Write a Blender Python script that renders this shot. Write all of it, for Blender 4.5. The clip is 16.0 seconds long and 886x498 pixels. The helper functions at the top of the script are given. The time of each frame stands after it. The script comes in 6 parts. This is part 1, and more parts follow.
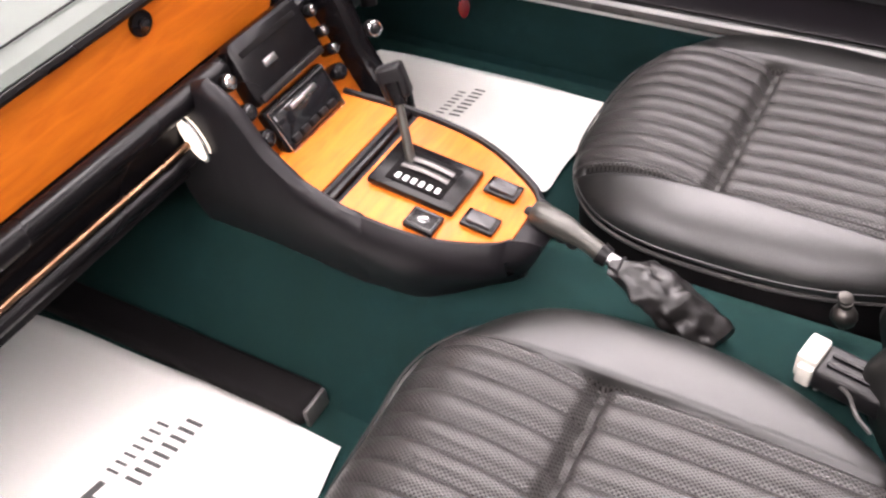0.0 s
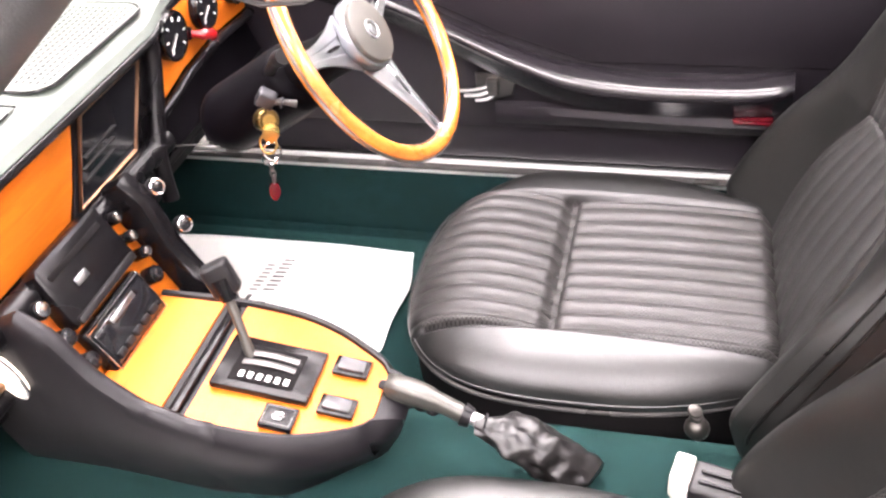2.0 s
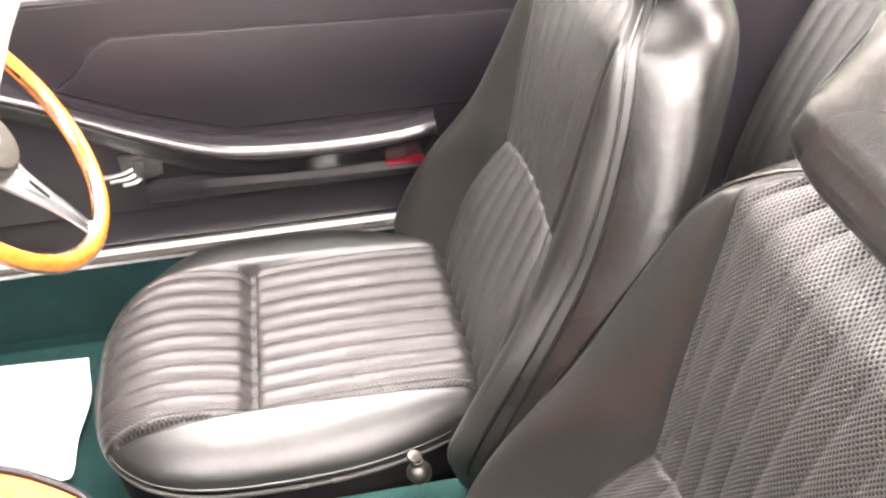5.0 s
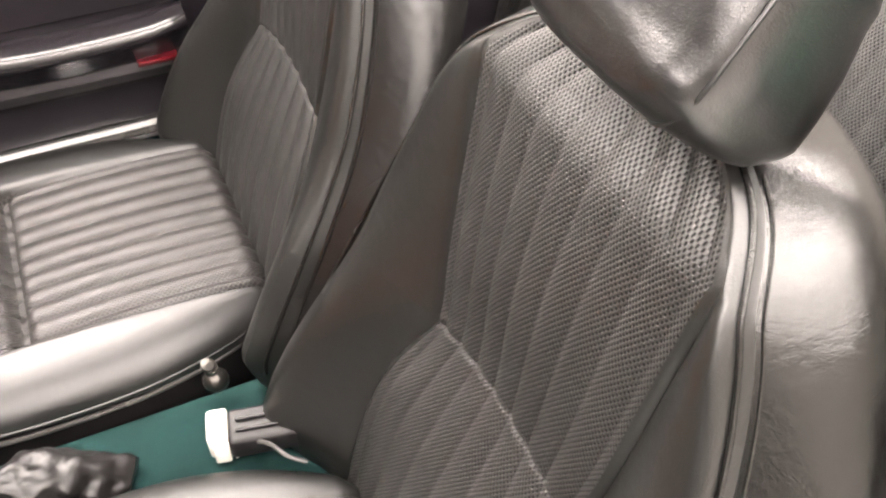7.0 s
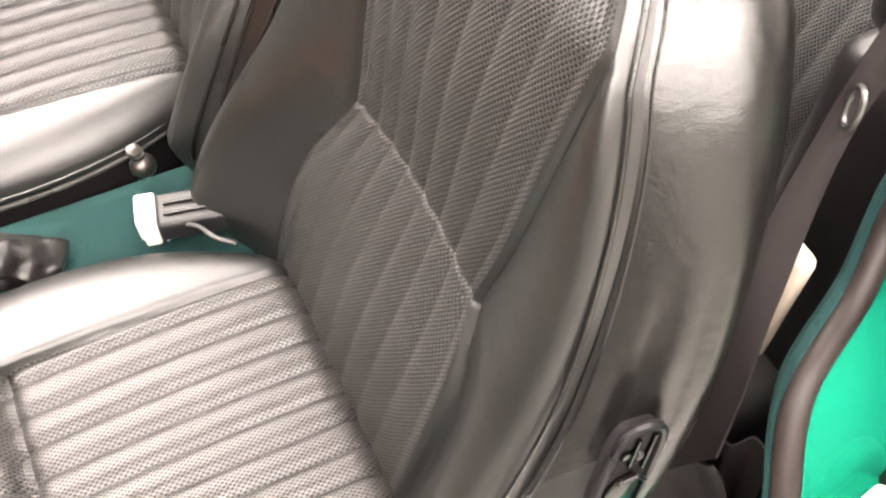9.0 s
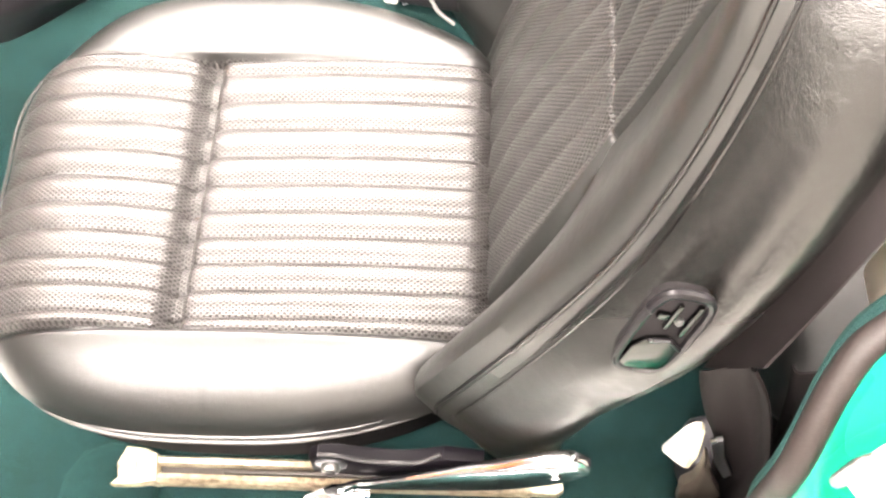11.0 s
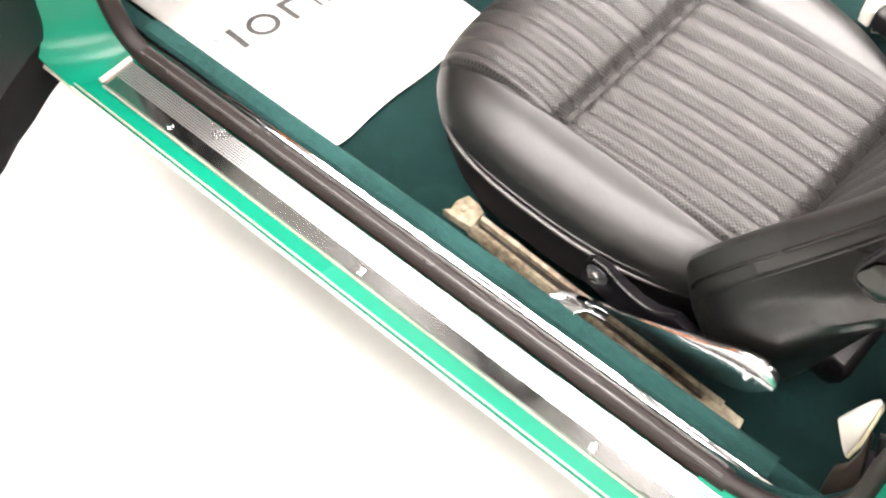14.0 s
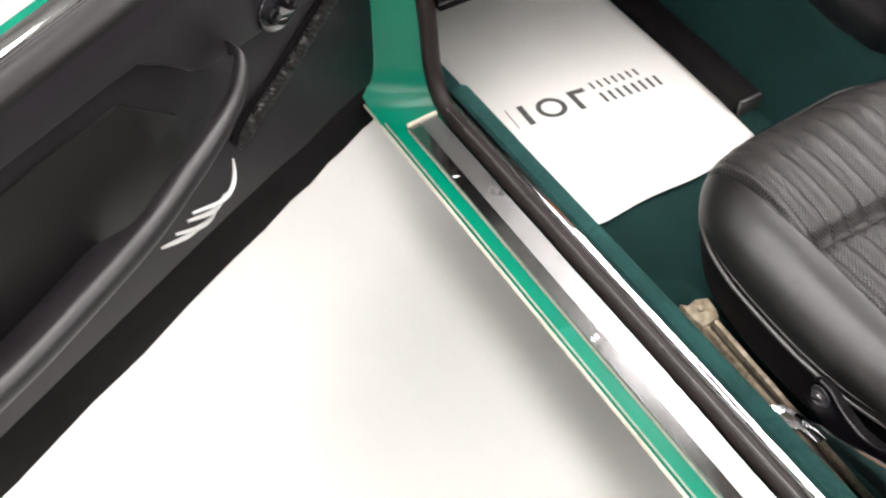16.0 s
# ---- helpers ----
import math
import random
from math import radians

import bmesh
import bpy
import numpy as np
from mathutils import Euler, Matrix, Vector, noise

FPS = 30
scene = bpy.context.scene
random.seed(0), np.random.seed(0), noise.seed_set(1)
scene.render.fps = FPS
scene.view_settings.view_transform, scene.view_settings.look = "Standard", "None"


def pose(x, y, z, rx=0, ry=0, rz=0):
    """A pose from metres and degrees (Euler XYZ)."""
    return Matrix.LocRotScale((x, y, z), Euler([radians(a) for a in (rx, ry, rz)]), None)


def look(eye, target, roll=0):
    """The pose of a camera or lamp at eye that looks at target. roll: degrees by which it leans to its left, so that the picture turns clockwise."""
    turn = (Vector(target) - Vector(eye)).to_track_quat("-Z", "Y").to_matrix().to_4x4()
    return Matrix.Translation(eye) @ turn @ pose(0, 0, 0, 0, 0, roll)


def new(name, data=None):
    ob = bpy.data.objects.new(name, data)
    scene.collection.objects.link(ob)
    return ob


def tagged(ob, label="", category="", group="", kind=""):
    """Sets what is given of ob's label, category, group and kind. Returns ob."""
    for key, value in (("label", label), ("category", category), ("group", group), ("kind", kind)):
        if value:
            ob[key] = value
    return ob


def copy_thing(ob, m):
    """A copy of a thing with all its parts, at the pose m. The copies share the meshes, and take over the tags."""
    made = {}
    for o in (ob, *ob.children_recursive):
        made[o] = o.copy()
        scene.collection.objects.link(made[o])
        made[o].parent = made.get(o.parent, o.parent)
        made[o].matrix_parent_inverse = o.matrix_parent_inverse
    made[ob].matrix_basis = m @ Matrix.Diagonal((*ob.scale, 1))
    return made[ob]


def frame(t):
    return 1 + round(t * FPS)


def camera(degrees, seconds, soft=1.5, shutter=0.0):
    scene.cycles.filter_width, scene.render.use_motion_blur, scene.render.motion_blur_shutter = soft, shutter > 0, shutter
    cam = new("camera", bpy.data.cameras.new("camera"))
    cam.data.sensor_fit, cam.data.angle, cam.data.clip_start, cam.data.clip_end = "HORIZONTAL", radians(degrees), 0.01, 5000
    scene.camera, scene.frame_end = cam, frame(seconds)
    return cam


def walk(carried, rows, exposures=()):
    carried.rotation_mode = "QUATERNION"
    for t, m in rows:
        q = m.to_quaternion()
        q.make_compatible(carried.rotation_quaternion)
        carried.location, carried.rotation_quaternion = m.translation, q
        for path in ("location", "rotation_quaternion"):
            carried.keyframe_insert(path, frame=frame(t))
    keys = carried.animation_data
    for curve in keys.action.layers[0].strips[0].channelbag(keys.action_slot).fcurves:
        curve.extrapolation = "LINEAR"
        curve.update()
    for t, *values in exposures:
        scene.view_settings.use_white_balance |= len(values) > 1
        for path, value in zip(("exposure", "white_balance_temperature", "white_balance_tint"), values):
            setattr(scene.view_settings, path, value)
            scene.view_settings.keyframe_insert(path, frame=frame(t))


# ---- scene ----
# Axes: x runs to the rear of the car, y across it to the driver's side, z up from the showroom floor.
PATH = [
    (0, (0.434, -0.803, 1.373), (-0.384, 0.39, -0.009), -7.1),
    (0.5, (0.405, -0.8, 1.385), (-0.328, 0.509, 0.063), -6.3),
    (1, (0.378, -0.793, 1.401), (-0.259, 0.604, 0.12), -5.8),
    (1.5, (0.361, -0.79, 1.408), (-0.184, 0.682, 0.169), -5.7),
    (2, (0.347, -0.786, 1.414), (-0.101, 0.743, 0.206), -5.6),
    (2.5, (0.345, -0.785, 1.419), (-0.011, 0.786, 0.233), -5.4),
    (3, (0.338, -0.782, 1.419), (0.096, 0.822, 0.249), -4.9),
    (3.5, (0.33, -0.779, 1.427), (0.217, 0.844, 0.264), -4.2),
    (4, (0.324, -0.773, 1.438), (0.336, 0.855, 0.276), -3.6),
    (4.2, (0.325, -0.766, 1.441), (0.384, 0.86, 0.278), -3.4),
    (6.3, (0.372, -0.73, 1.4), (0.832, 0.741, 0.125), -2.6),
    (6.5, (0.376, -0.731, 1.399), (0.867, 0.707, 0.098), -2.5),
    (7, (0.382, -0.736, 1.393), (0.952, 0.613, 0.03), -1.5),
    (7.5, (0.379, -0.745, 1.39), (1.021, 0.509, -0.029), 0.2),
    (8, (0.385, -0.753, 1.385), (1.04, 0.427, -0.091), 1.3),
    (8.2, (0.381, -0.744, 1.397), (1.035, 0.37, -0.129), 0.9),
    (10.3, (0.483, -0.836, 1.367), (0.64, 0.168, -0.356), -0.6),
    (10.5, (0.491, -0.839, 1.369), (0.582, 0.137, -0.375), -1.2),
    (11, (0.514, -0.86, 1.368), (0.43, 0.061, -0.405), -3.4),
    (11.5, (0.512, -0.944, 1.373), (0.329, 0.02, -0.37), 1.0),
    (12, (0.539, -1.0, 1.378), (0.224, -0.06, -0.359), 1.3),
    (12.5, (0.564, -1.059, 1.391), (0.142, -0.144, -0.337), 2.0),
    (13, (0.589, -1.11, 1.417), (0.07, -0.239, -0.307), 1.9),
    (13.5, (0.617, -1.14, 1.445), (-0.01, -0.34, -0.278), 0.1),
    (14, (0.636, -1.172, 1.473), (-0.086, -0.436, -0.24), -1.2),
    (14.5, (0.655, -1.207, 1.496), (-0.168, -0.518, -0.192), -2.3),
    (15, (0.675, -1.231, 1.516), (-0.26, -0.598, -0.135), -3.6),
    (15.5, (0.685, -1.249, 1.535), (-0.35, -0.687, -0.081), -4.7),
    (16, (0.7, -1.273, 1.545), (-0.433, -0.786, -0.03), -5.9),
]
cam = camera(50.4, 16.0, soft=2.4)
walk(cam, [(t, look(eye, target, roll)) for t, eye, target, roll in PATH],
     [(0, 0.12, 6450, 20), (1.5, 0.74, 6400, 20), (2.5, 1.45, 6400, 18), (3.5, 1.81, 6550, 15), (4.2, 1.86, 6600, 14), (6.3, 1.0, 6850, 14), (8.2, 0.95, 6850, 14), (10.3, 2.13, 6950, 13), (11, 2.13, 6950, 13), (11.5, 2.26, 6900, 13), (12.5, 1.86, 6820, 13), (14.5, 0.25, 6500, 12), (16, -0.42, 6350, 11)])

# ---- light ----
world = bpy.data.worlds.new("world")
scene.world = world
world.use_nodes = True
world.node_tree.nodes["Background"].inputs[0].default_value = (0.9, 0.92, 1.0, 1)
world.node_tree.nodes["Background"].inputs[1].default_value = 0.03


# ---- materials ----
def material(name, color, rough=0.5, metal=0.0, tint=None, scale=40.0, amount=0.25, bump=0.0, bump_scale=300.0,
             rough_var=0.08, coat=0.0, stain=0.0, spec=0.5):
    """A surface with mottled colour at two scales, uneven gloss and a fine relief, in metres of the object."""
    m = bpy.data.materials.new(name)
    m.use_nodes = True
    nt = m.node_tree
    b = nt.nodes["Principled BSDF"]
    b.inputs["Roughness"].default_value = rough
    b.inputs["Metallic"].default_value = metal
    b.inputs["Coat Weight"].default_value = coat
    b.inputs["Coat Roughness"].default_value = 0.06
    b.inputs["Specular IOR Level"].default_value = spec
    tc = nt.nodes.new("ShaderNodeTexCoord")
    n1 = nt.nodes.new("ShaderNodeTexNoise")
    n1.inputs["Scale"].default_value = scale
    n1.inputs["Detail"].default_value = 6
    nt.links.new(tc.outputs["Object"], n1.inputs["Vector"])
    n2 = nt.nodes.new("ShaderNodeTexNoise")
    n2.inputs["Scale"].default_value = scale / 9
    n2.inputs["Detail"].default_value = 3
    nt.links.new(tc.outputs["Object"], n2.inputs["Vector"])
    mixn = nt.nodes.new("ShaderNodeMath")
    mixn.operation = "ADD"
    nt.links.new(n1.outputs["Fac"], mixn.inputs[0])
    nt.links.new(n2.outputs["Fac"], mixn.inputs[1])
    ramp = nt.nodes.new("ShaderNodeMapRange")
    ramp.inputs["From Min"].default_value, ramp.inputs["From Max"].default_value = 0.7, 1.3
    nt.links.new(mixn.outputs[0], ramp.inputs["Value"])
    mix = nt.nodes.new("ShaderNodeMix")
    mix.data_type = "RGBA"
    c2 = tint or tuple(c * (1 - amount) for c in color)
    mix.inputs["A"].default_value = (*color, 1)
    mix.inputs["B"].default_value = (*c2, 1)
    nt.links.new(ramp.outputs[0], mix.inputs["Factor"])
    nt.links.new(mix.outputs["Result"], b.inputs["Base Color"])
    rr = nt.nodes.new("ShaderNodeMapRange")
    rr.inputs["To Min"].default_value, rr.inputs["To Max"].default_value = max(0.02, rough - rough_var), min(1, rough + rough_var)
    rr.inputs["From Min"].default_value, rr.inputs["From Max"].default_value = 0.3, 0.7
    nt.links.new(n2.outputs["Fac"], rr.inputs["Value"])
    nt.links.new(rr.outputs[0], b.inputs["Roughness"])
    if bump:
        n3 = nt.nodes.new("ShaderNodeTexNoise")
        n3.inputs["Scale"].default_value = bump_scale
        n3.inputs["Detail"].default_value = 4
        nt.links.new(tc.outputs["Object"], n3.inputs["Vector"])
        bp = nt.nodes.new("ShaderNodeBump")
        bp.inputs["Strength"].default_value = bump
        bp.inputs["Distance"].default_value = 0.001
        nt.links.new(n3.outputs["Fac"], bp.inputs["Height"])
        nt.links.new(bp.outputs["Normal"], b.inputs["Normal"])
    return m


def leather(name, color, rough, grain, crease=0.25, spec=0.5):
    """Black hide: small cells of grain and long soft creases."""
    m = material(name, color, rough, scale=12, amount=0.3, rough_var=0.05, spec=spec)
    nt = m.node_tree
    b = nt.nodes["Principled BSDF"]
    tc = nt.nodes["Texture Coordinate"]
    v = nt.nodes.new("ShaderNodeTexVoronoi")
    v.inputs["Scale"].default_value = 850
    nt.links.new(tc.outputs["Object"], v.inputs["Vector"])
    n = nt.nodes.new("ShaderNodeTexNoise")
    n.inputs["Scale"].default_value, n.inputs["Detail"].default_value = 85, 6
    nt.links.new(tc.outputs["Object"], n.inputs["Vector"])
    b1 = nt.nodes.new("ShaderNodeBump")
    b1.inputs["Strength"].default_value, b1.inputs["Distance"].default_value = grain, 0.0006
    nt.links.new(v.outputs["Distance"], b1.inputs["Height"])
    b2 = nt.nodes.new("ShaderNodeBump")
    b2.inputs["Strength"].default_value, b2.inputs["Distance"].default_value = crease, 0.003
    nt.links.new(n.outputs["Fac"], b2.inputs["Height"])
    nt.links.new(b1.outputs["Normal"], b2.inputs["Normal"])
    nt.links.new(b2.outputs["Normal"], b.inputs["Normal"])
    return m


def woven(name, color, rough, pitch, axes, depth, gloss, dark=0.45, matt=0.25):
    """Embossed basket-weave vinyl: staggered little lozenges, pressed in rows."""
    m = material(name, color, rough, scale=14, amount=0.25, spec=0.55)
    nt = m.node_tree
    b = nt.nodes["Principled BSDF"]
    tc = nt.nodes["Texture Coordinate"]
    sep = nt.nodes.new("ShaderNodeSeparateXYZ")
    nt.links.new(tc.outputs["Object"], sep.inputs[0])

    def wave(axis, p, phase):
        a = nt.nodes.new("ShaderNodeMath")
        a.operation = "MULTIPLY_ADD"
        a.inputs[1].default_value, a.inputs[2].default_value = 2 * math.pi / p, phase
        nt.links.new(sep.outputs[axis], a.inputs[0])
        s = nt.nodes.new("ShaderNodeMath")
        s.operation = "SINE"
        nt.links.new(a.outputs[0], s.inputs[0])
        return s.outputs[0]

    prod = nt.nodes.new("ShaderNodeMath")
    prod.operation = "MULTIPLY"
    nt.links.new(wave(axes[0], pitch * 1.4, 0), prod.inputs[0])
    nt.links.new(wave(axes[1], pitch, 0.6), prod.inputs[1])
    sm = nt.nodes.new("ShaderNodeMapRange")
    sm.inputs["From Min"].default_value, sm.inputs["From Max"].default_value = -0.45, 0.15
    nt.links.new(prod.outputs[0], sm.inputs["Value"])
    bp = nt.nodes.new("ShaderNodeBump")
    bp.inputs["Strength"].default_value, bp.inputs["Distance"].default_value = depth, 0.0016
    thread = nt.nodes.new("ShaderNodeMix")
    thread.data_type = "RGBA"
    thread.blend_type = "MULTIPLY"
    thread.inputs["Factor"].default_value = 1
    # The shade in the pressed gaps is put into colour and gloss
    gap_shade = nt.nodes.new("ShaderNodeMapRange")
    gap_shade.inputs["To Min"].default_value, gap_shade.inputs["To Max"].default_value = dark, 1.8
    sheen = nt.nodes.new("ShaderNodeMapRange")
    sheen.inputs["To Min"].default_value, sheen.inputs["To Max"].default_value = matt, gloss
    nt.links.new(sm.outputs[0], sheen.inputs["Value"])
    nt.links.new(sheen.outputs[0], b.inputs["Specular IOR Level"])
    nt.links.new(sm.outputs[0], gap_shade.inputs["Value"])
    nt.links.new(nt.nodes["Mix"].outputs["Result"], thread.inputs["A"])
    nt.links.new(gap_shade.outputs[0], thread.inputs["B"])
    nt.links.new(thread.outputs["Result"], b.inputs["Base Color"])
    nt.links.new(sm.outputs[0], bp.inputs["Height"])
    nt.links.new(bp.outputs["Normal"], b.inputs["Normal"])
    return m


def wood_veneer(name):
    m = material(name, (0.62, 0.2, 0.025), 0.34, coat=0.0, scale=30, amount=0.3, rough_var=0.04, spec=0.3)
    nt = m.node_tree
    tc = nt.nodes["Texture Coordinate"]
    mp = nt.nodes.new("ShaderNodeMapping")
    mp.inputs["Scale"].default_value = (14, 2.2, 14)
    nt.links.new(tc.outputs["Object"], mp.inputs["Vector"])
    n = nt.nodes.new("ShaderNodeTexNoise")
    n.inputs["Scale"].default_value, n.inputs["Detail"].default_value, n.inputs["Distortion"].default_value = 5, 9, 0.8
    nt.links.new(mp.outputs[0], n.inputs["Vector"])
    cr = nt.nodes.new("ShaderNodeValToRGB")
    cr.color_ramp.elements[0].position, cr.color_ramp.elements[0].color = 0.3, (0.5, 0.115, 0.008, 1)
    cr.color_ramp.elements[1].position, cr.color_ramp.elements[1].color = 0.72, (0.64, 0.168, 0.012, 1)
    nt.links.new(n.outputs["Fac"], cr.inputs[0])
    nt.links.new(cr.outputs[0], nt.nodes["Principled BSDF"].inputs["Base Color"])
    return m


def carpet_material(name, color, tint):
    m = material(name, color, 0.95, tint=tint, scale=60, bump=1.0, bump_scale=900, spec=0.1)
    b = m.node_tree.nodes["Principled BSDF"]
    b.inputs["Sheen Weight"].default_value = 0.16
    b.inputs["Sheen Roughness"].default_value = 0.5
    b.inputs["Sheen Tint"].default_value = (0.25, 0.75, 0.65, 1)
    nt = m.node_tree
    nt.nodes["Bump"].inputs["Distance"].default_value = 0.004
    # brushed patches where the pile lies differently
    src = b.inputs["Base Color"].links[0].from_socket
    n = nt.nodes.new("ShaderNodeTexNoise")
    n.inputs["Scale"].default_value, n.inputs["Detail"].default_value, n.inputs["Roughness"].default_value = 9, 5, 0.6
    nt.links.new(nt.nodes["Texture Coordinate"].outputs["Object"], n.inputs["Vector"])
    r = nt.nodes.new("ShaderNodeMapRange")
    for k, v in ((1, 0.35), (2, 0.65), (3, 0.5), (4, 1.15)):
        r.inputs[k].default_value = v
    nt.links.new(n.outputs["Fac"], r.inputs[0])
    mul = nt.nodes.new("ShaderNodeVectorMath")
    mul.operation = "MULTIPLY"
    nt.links.new(src, mul.inputs[0])
    nt.links.new(r.outputs[0], mul.inputs[1])
    nt.links.new(mul.outputs[0], b.inputs["Base Color"])
    return m


def lamp_material(name, color, strength):
    m = bpy.data.materials.new(name)
    m.use_nodes = True
    b = m.node_tree.nodes["Principled BSDF"]
    b.inputs["Base Color"].default_value = (0.9, 0.9, 0.88, 1)
    b.inputs["Emission Color"].default_value = (*color, 1)
    b.inputs["Emission Strength"].default_value = strength
    return m


# Seat blacks are set apart partly for how light falls on each part
HIDE = leather("black_leather", (0.0060, 0.0059, 0.0055), 0.41, 0.2, 0.13, 0.78)
BACK_HIDE = leather("backrest_leather", (0.0082, 0.0083, 0.0077), 0.36, 0.2, 0.15, 0.62)
HEAD_HIDE = leather("headrest_leather", (0.0052, 0.0048, 0.0048), 0.27, 0.2, 0.16, 0.85)
SIDE_VINYL = leather("seat_side_vinyl", (0.0046, 0.0042, 0.0039), 0.27, 0.26, 0.22, 0.62)
HIDE_SOFT = leather("soft_black_vinyl", (0.0088, 0.0076, 0.0079), 0.4, 0.15, 0.06, 0.38)
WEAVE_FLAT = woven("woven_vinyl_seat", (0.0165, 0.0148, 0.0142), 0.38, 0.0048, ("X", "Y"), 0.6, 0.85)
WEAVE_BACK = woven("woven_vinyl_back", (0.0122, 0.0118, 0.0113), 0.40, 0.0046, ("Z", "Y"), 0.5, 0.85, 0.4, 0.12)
WEBBING = material("belt_webbing", (0.0092, 0.007, 0.0072), 0.7, scale=30, amount=0.2, bump=0.4, bump_scale=900, spec=0.15)
BLACK_PLASTIC = material("black_plastic", (0.010, 0.0095, 0.0105), 0.42, bump=0.2, bump_scale=700, spec=0.3)
SATIN_BLACK = material("satin_black", (0.0062, 0.0056, 0.0064), 0.25, spec=0.22)
MATT_BLACK = material("matt_black", (0.007, 0.006, 0.0065), 0.8, spec=0.12)
VINYL_DARK = leather("door_vinyl", (0.0145, 0.0118, 0.0155), 0.42, 0.12, 0.05, 0.34)
PAD_VINYL = leather("armrest_vinyl", (0.012, 0.0100, 0.0125), 0.23, 0.08, 0.02, 0.8)
ROCKER_GREY = material("rocker_plastic", (0.035, 0.035, 0.038), 0.25, scale=60, amount=0.1)
LATCH_GREY = material("latch_metal", (0.05, 0.05, 0.052), 0.35, metal=0.5, scale=50, amount=0.3)
GRIP_METAL = material("grip_metal", (0.085, 0.083, 0.074), 0.34, metal=0.5, scale=50, amount=0.3, rough_var=0.12)
SMOKED_CHROME = material("smoked_chrome", (0.05, 0.052, 0.05), 0.16, 1.0, scale=40, amount=0.2)
DULL_STEEL = material("dull_steel", (0.16, 0.155, 0.15), 0.4, metal=0.9, scale=50, amount=0.3, rough_var=0.1)
KNOB_STEEL = material("knob_steel", (0.085, 0.08, 0.074), 0.3, metal=0.9, scale=50, amount=0.3, rough_var=0.1)
# Darker than black plastic: the shade under the dash is in the colour
SHADE_BLACK = material("shroud_shade_black", (0.0024, 0.0019, 0.0028), 0.5, bump=0.15, bump_scale=700, spec=0.05)
SATIN_ALU = material("satin_aluminium", (0.8, 0.8, 0.79), 0.45, 0.35, scale=25, amount=0.15, rough_var=0.1)
BEAD = material("grey_bead", (0.06, 0.057, 0.055), 0.3, scale=60, amount=0.2)
CONSOLE_GREY = leather("console_vinyl", (0.0095, 0.0085, 0.0102), 0.42, 0.15, 0.05, 0.26)
WOOD = wood_veneer("walnut_veneer")
RIM_WOOD = material("rim_wood", (0.62, 0.22, 0.035), 0.22, tint=(0.42, 0.12, 0.015), scale=90, coat=0.8)
CARPET = carpet_material("green_carpet", (0.0027, 0.0152, 0.0185), (0.0007, 0.0042, 0.0057))
# Paler copy of CARPET: the light on the sill roll is in the colour
CARPET_LIT = carpet_material("green_carpet_lit", (0.012, 0.046, 0.044), (0.006, 0.026, 0.026))
GREEN_PAINT = material("green_paint", (0.0, 0.15, 0.09), 0.26, scale=5, amount=0.08, coat=0.04, rough_var=0.03, spec=0.22)
CHROME = material("chrome", (0.85, 0.85, 0.86), 0.1, 1.0, scale=20, amount=0.1, rough_var=0.05)
LEVER_CHROME = material("lever_chrome", (0.8, 0.8, 0.81), 0.2, 1.0, scale=20, amount=0.1, rough_var=0.05)
ALUMINIUM = material("aluminium", (0.78, 0.78, 0.77), 0.15, 1.0, scale=25, amount=0.15, rough_var=0.06)
BRUSHED = material("brushed_alloy", (0.6, 0.6, 0.61), 0.32, 1.0, scale=30, amount=0.12)
TREAD = material("tread_metal", (0.42, 0.42, 0.42), 0.13, 1.0, scale=25, amount=0.25, rough_var=0.08)
RIDGE_ALU = material("ridge_aluminium", (0.7, 0.7, 0.69), 0.3, 0.9, scale=25, amount=0.15)
RUBBER = material("brown_black_rubber", (0.016, 0.0115, 0.0105), 0.5, scale=50, bump=0.3, spec=0.25)
CREAM_LIP = material("cream_sealant", (0.55, 0.52, 0.42), 0.5, scale=60, amount=0.3)
PAPER = material("white_paper", (0.8, 0.79, 0.76), 0.7, scale=6, amount=0.05)
INK = material("grey_ink", (0.075, 0.075, 0.075), 0.7, scale=60, amount=0.25)
BRASS = material("worn_brass", (0.55, 0.48, 0.34), 0.55, 0.15, tint=(0.10, 0.065, 0.04), scale=90, rough_var=0.15, bump=0.4, bump_scale=400)
WHEEL_ALLOY = material("wheel_alloy", (0.36, 0.37, 0.39), 0.3, 1.0, scale=30, amount=0.12)
HORN_GREY = material("horn_grey", (0.07, 0.066, 0.058), 0.4, scale=50, amount=0.1)
TOGGLE_GREY = material("toggle_grey", (0.06, 0.06, 0.066), 0.35, 0.5)
BRASS_DARK = material("lock_brass", (0.30, 0.20, 0.07), 0.32, 1.0, scale=70)
GRIP_VINYL = leather("grip_vinyl", (0.0145, 0.0125, 0.0145), 0.38, 0.12, 0.03, 0.6)
LIP_GREY = material("lip_sealant", (0.30, 0.33, 0.27), 0.5, scale=60, amount=0.3)
GOLD = material("gold_key", (0.75, 0.5, 0.16), 0.28, 1.0, scale=60)
KNOB_RED = material("knob_red", (0.42, 0.012, 0.014), 0.25, scale=30, coat=0.5)
RED = material("red_plastic", (0.09, 0.005, 0.010), 0.25, scale=30, coat=0.5)
SLOT_BROWN = material("rail_slot_brown", (0.022, 0.014, 0.008), 0.5, scale=80, amount=0.5)
SLEEVE_TAN = material("sleeve_taupe", (0.045, 0.036, 0.028), 0.45, scale=50, amount=0.3)
CREAM = material("cream_plastic", (0.72, 0.66, 0.45), 0.5, scale=60, amount=0.2)
WHITE_PLASTIC = material("white_plastic", (0.8, 0.8, 0.78), 0.4, scale=60, amount=0.1)
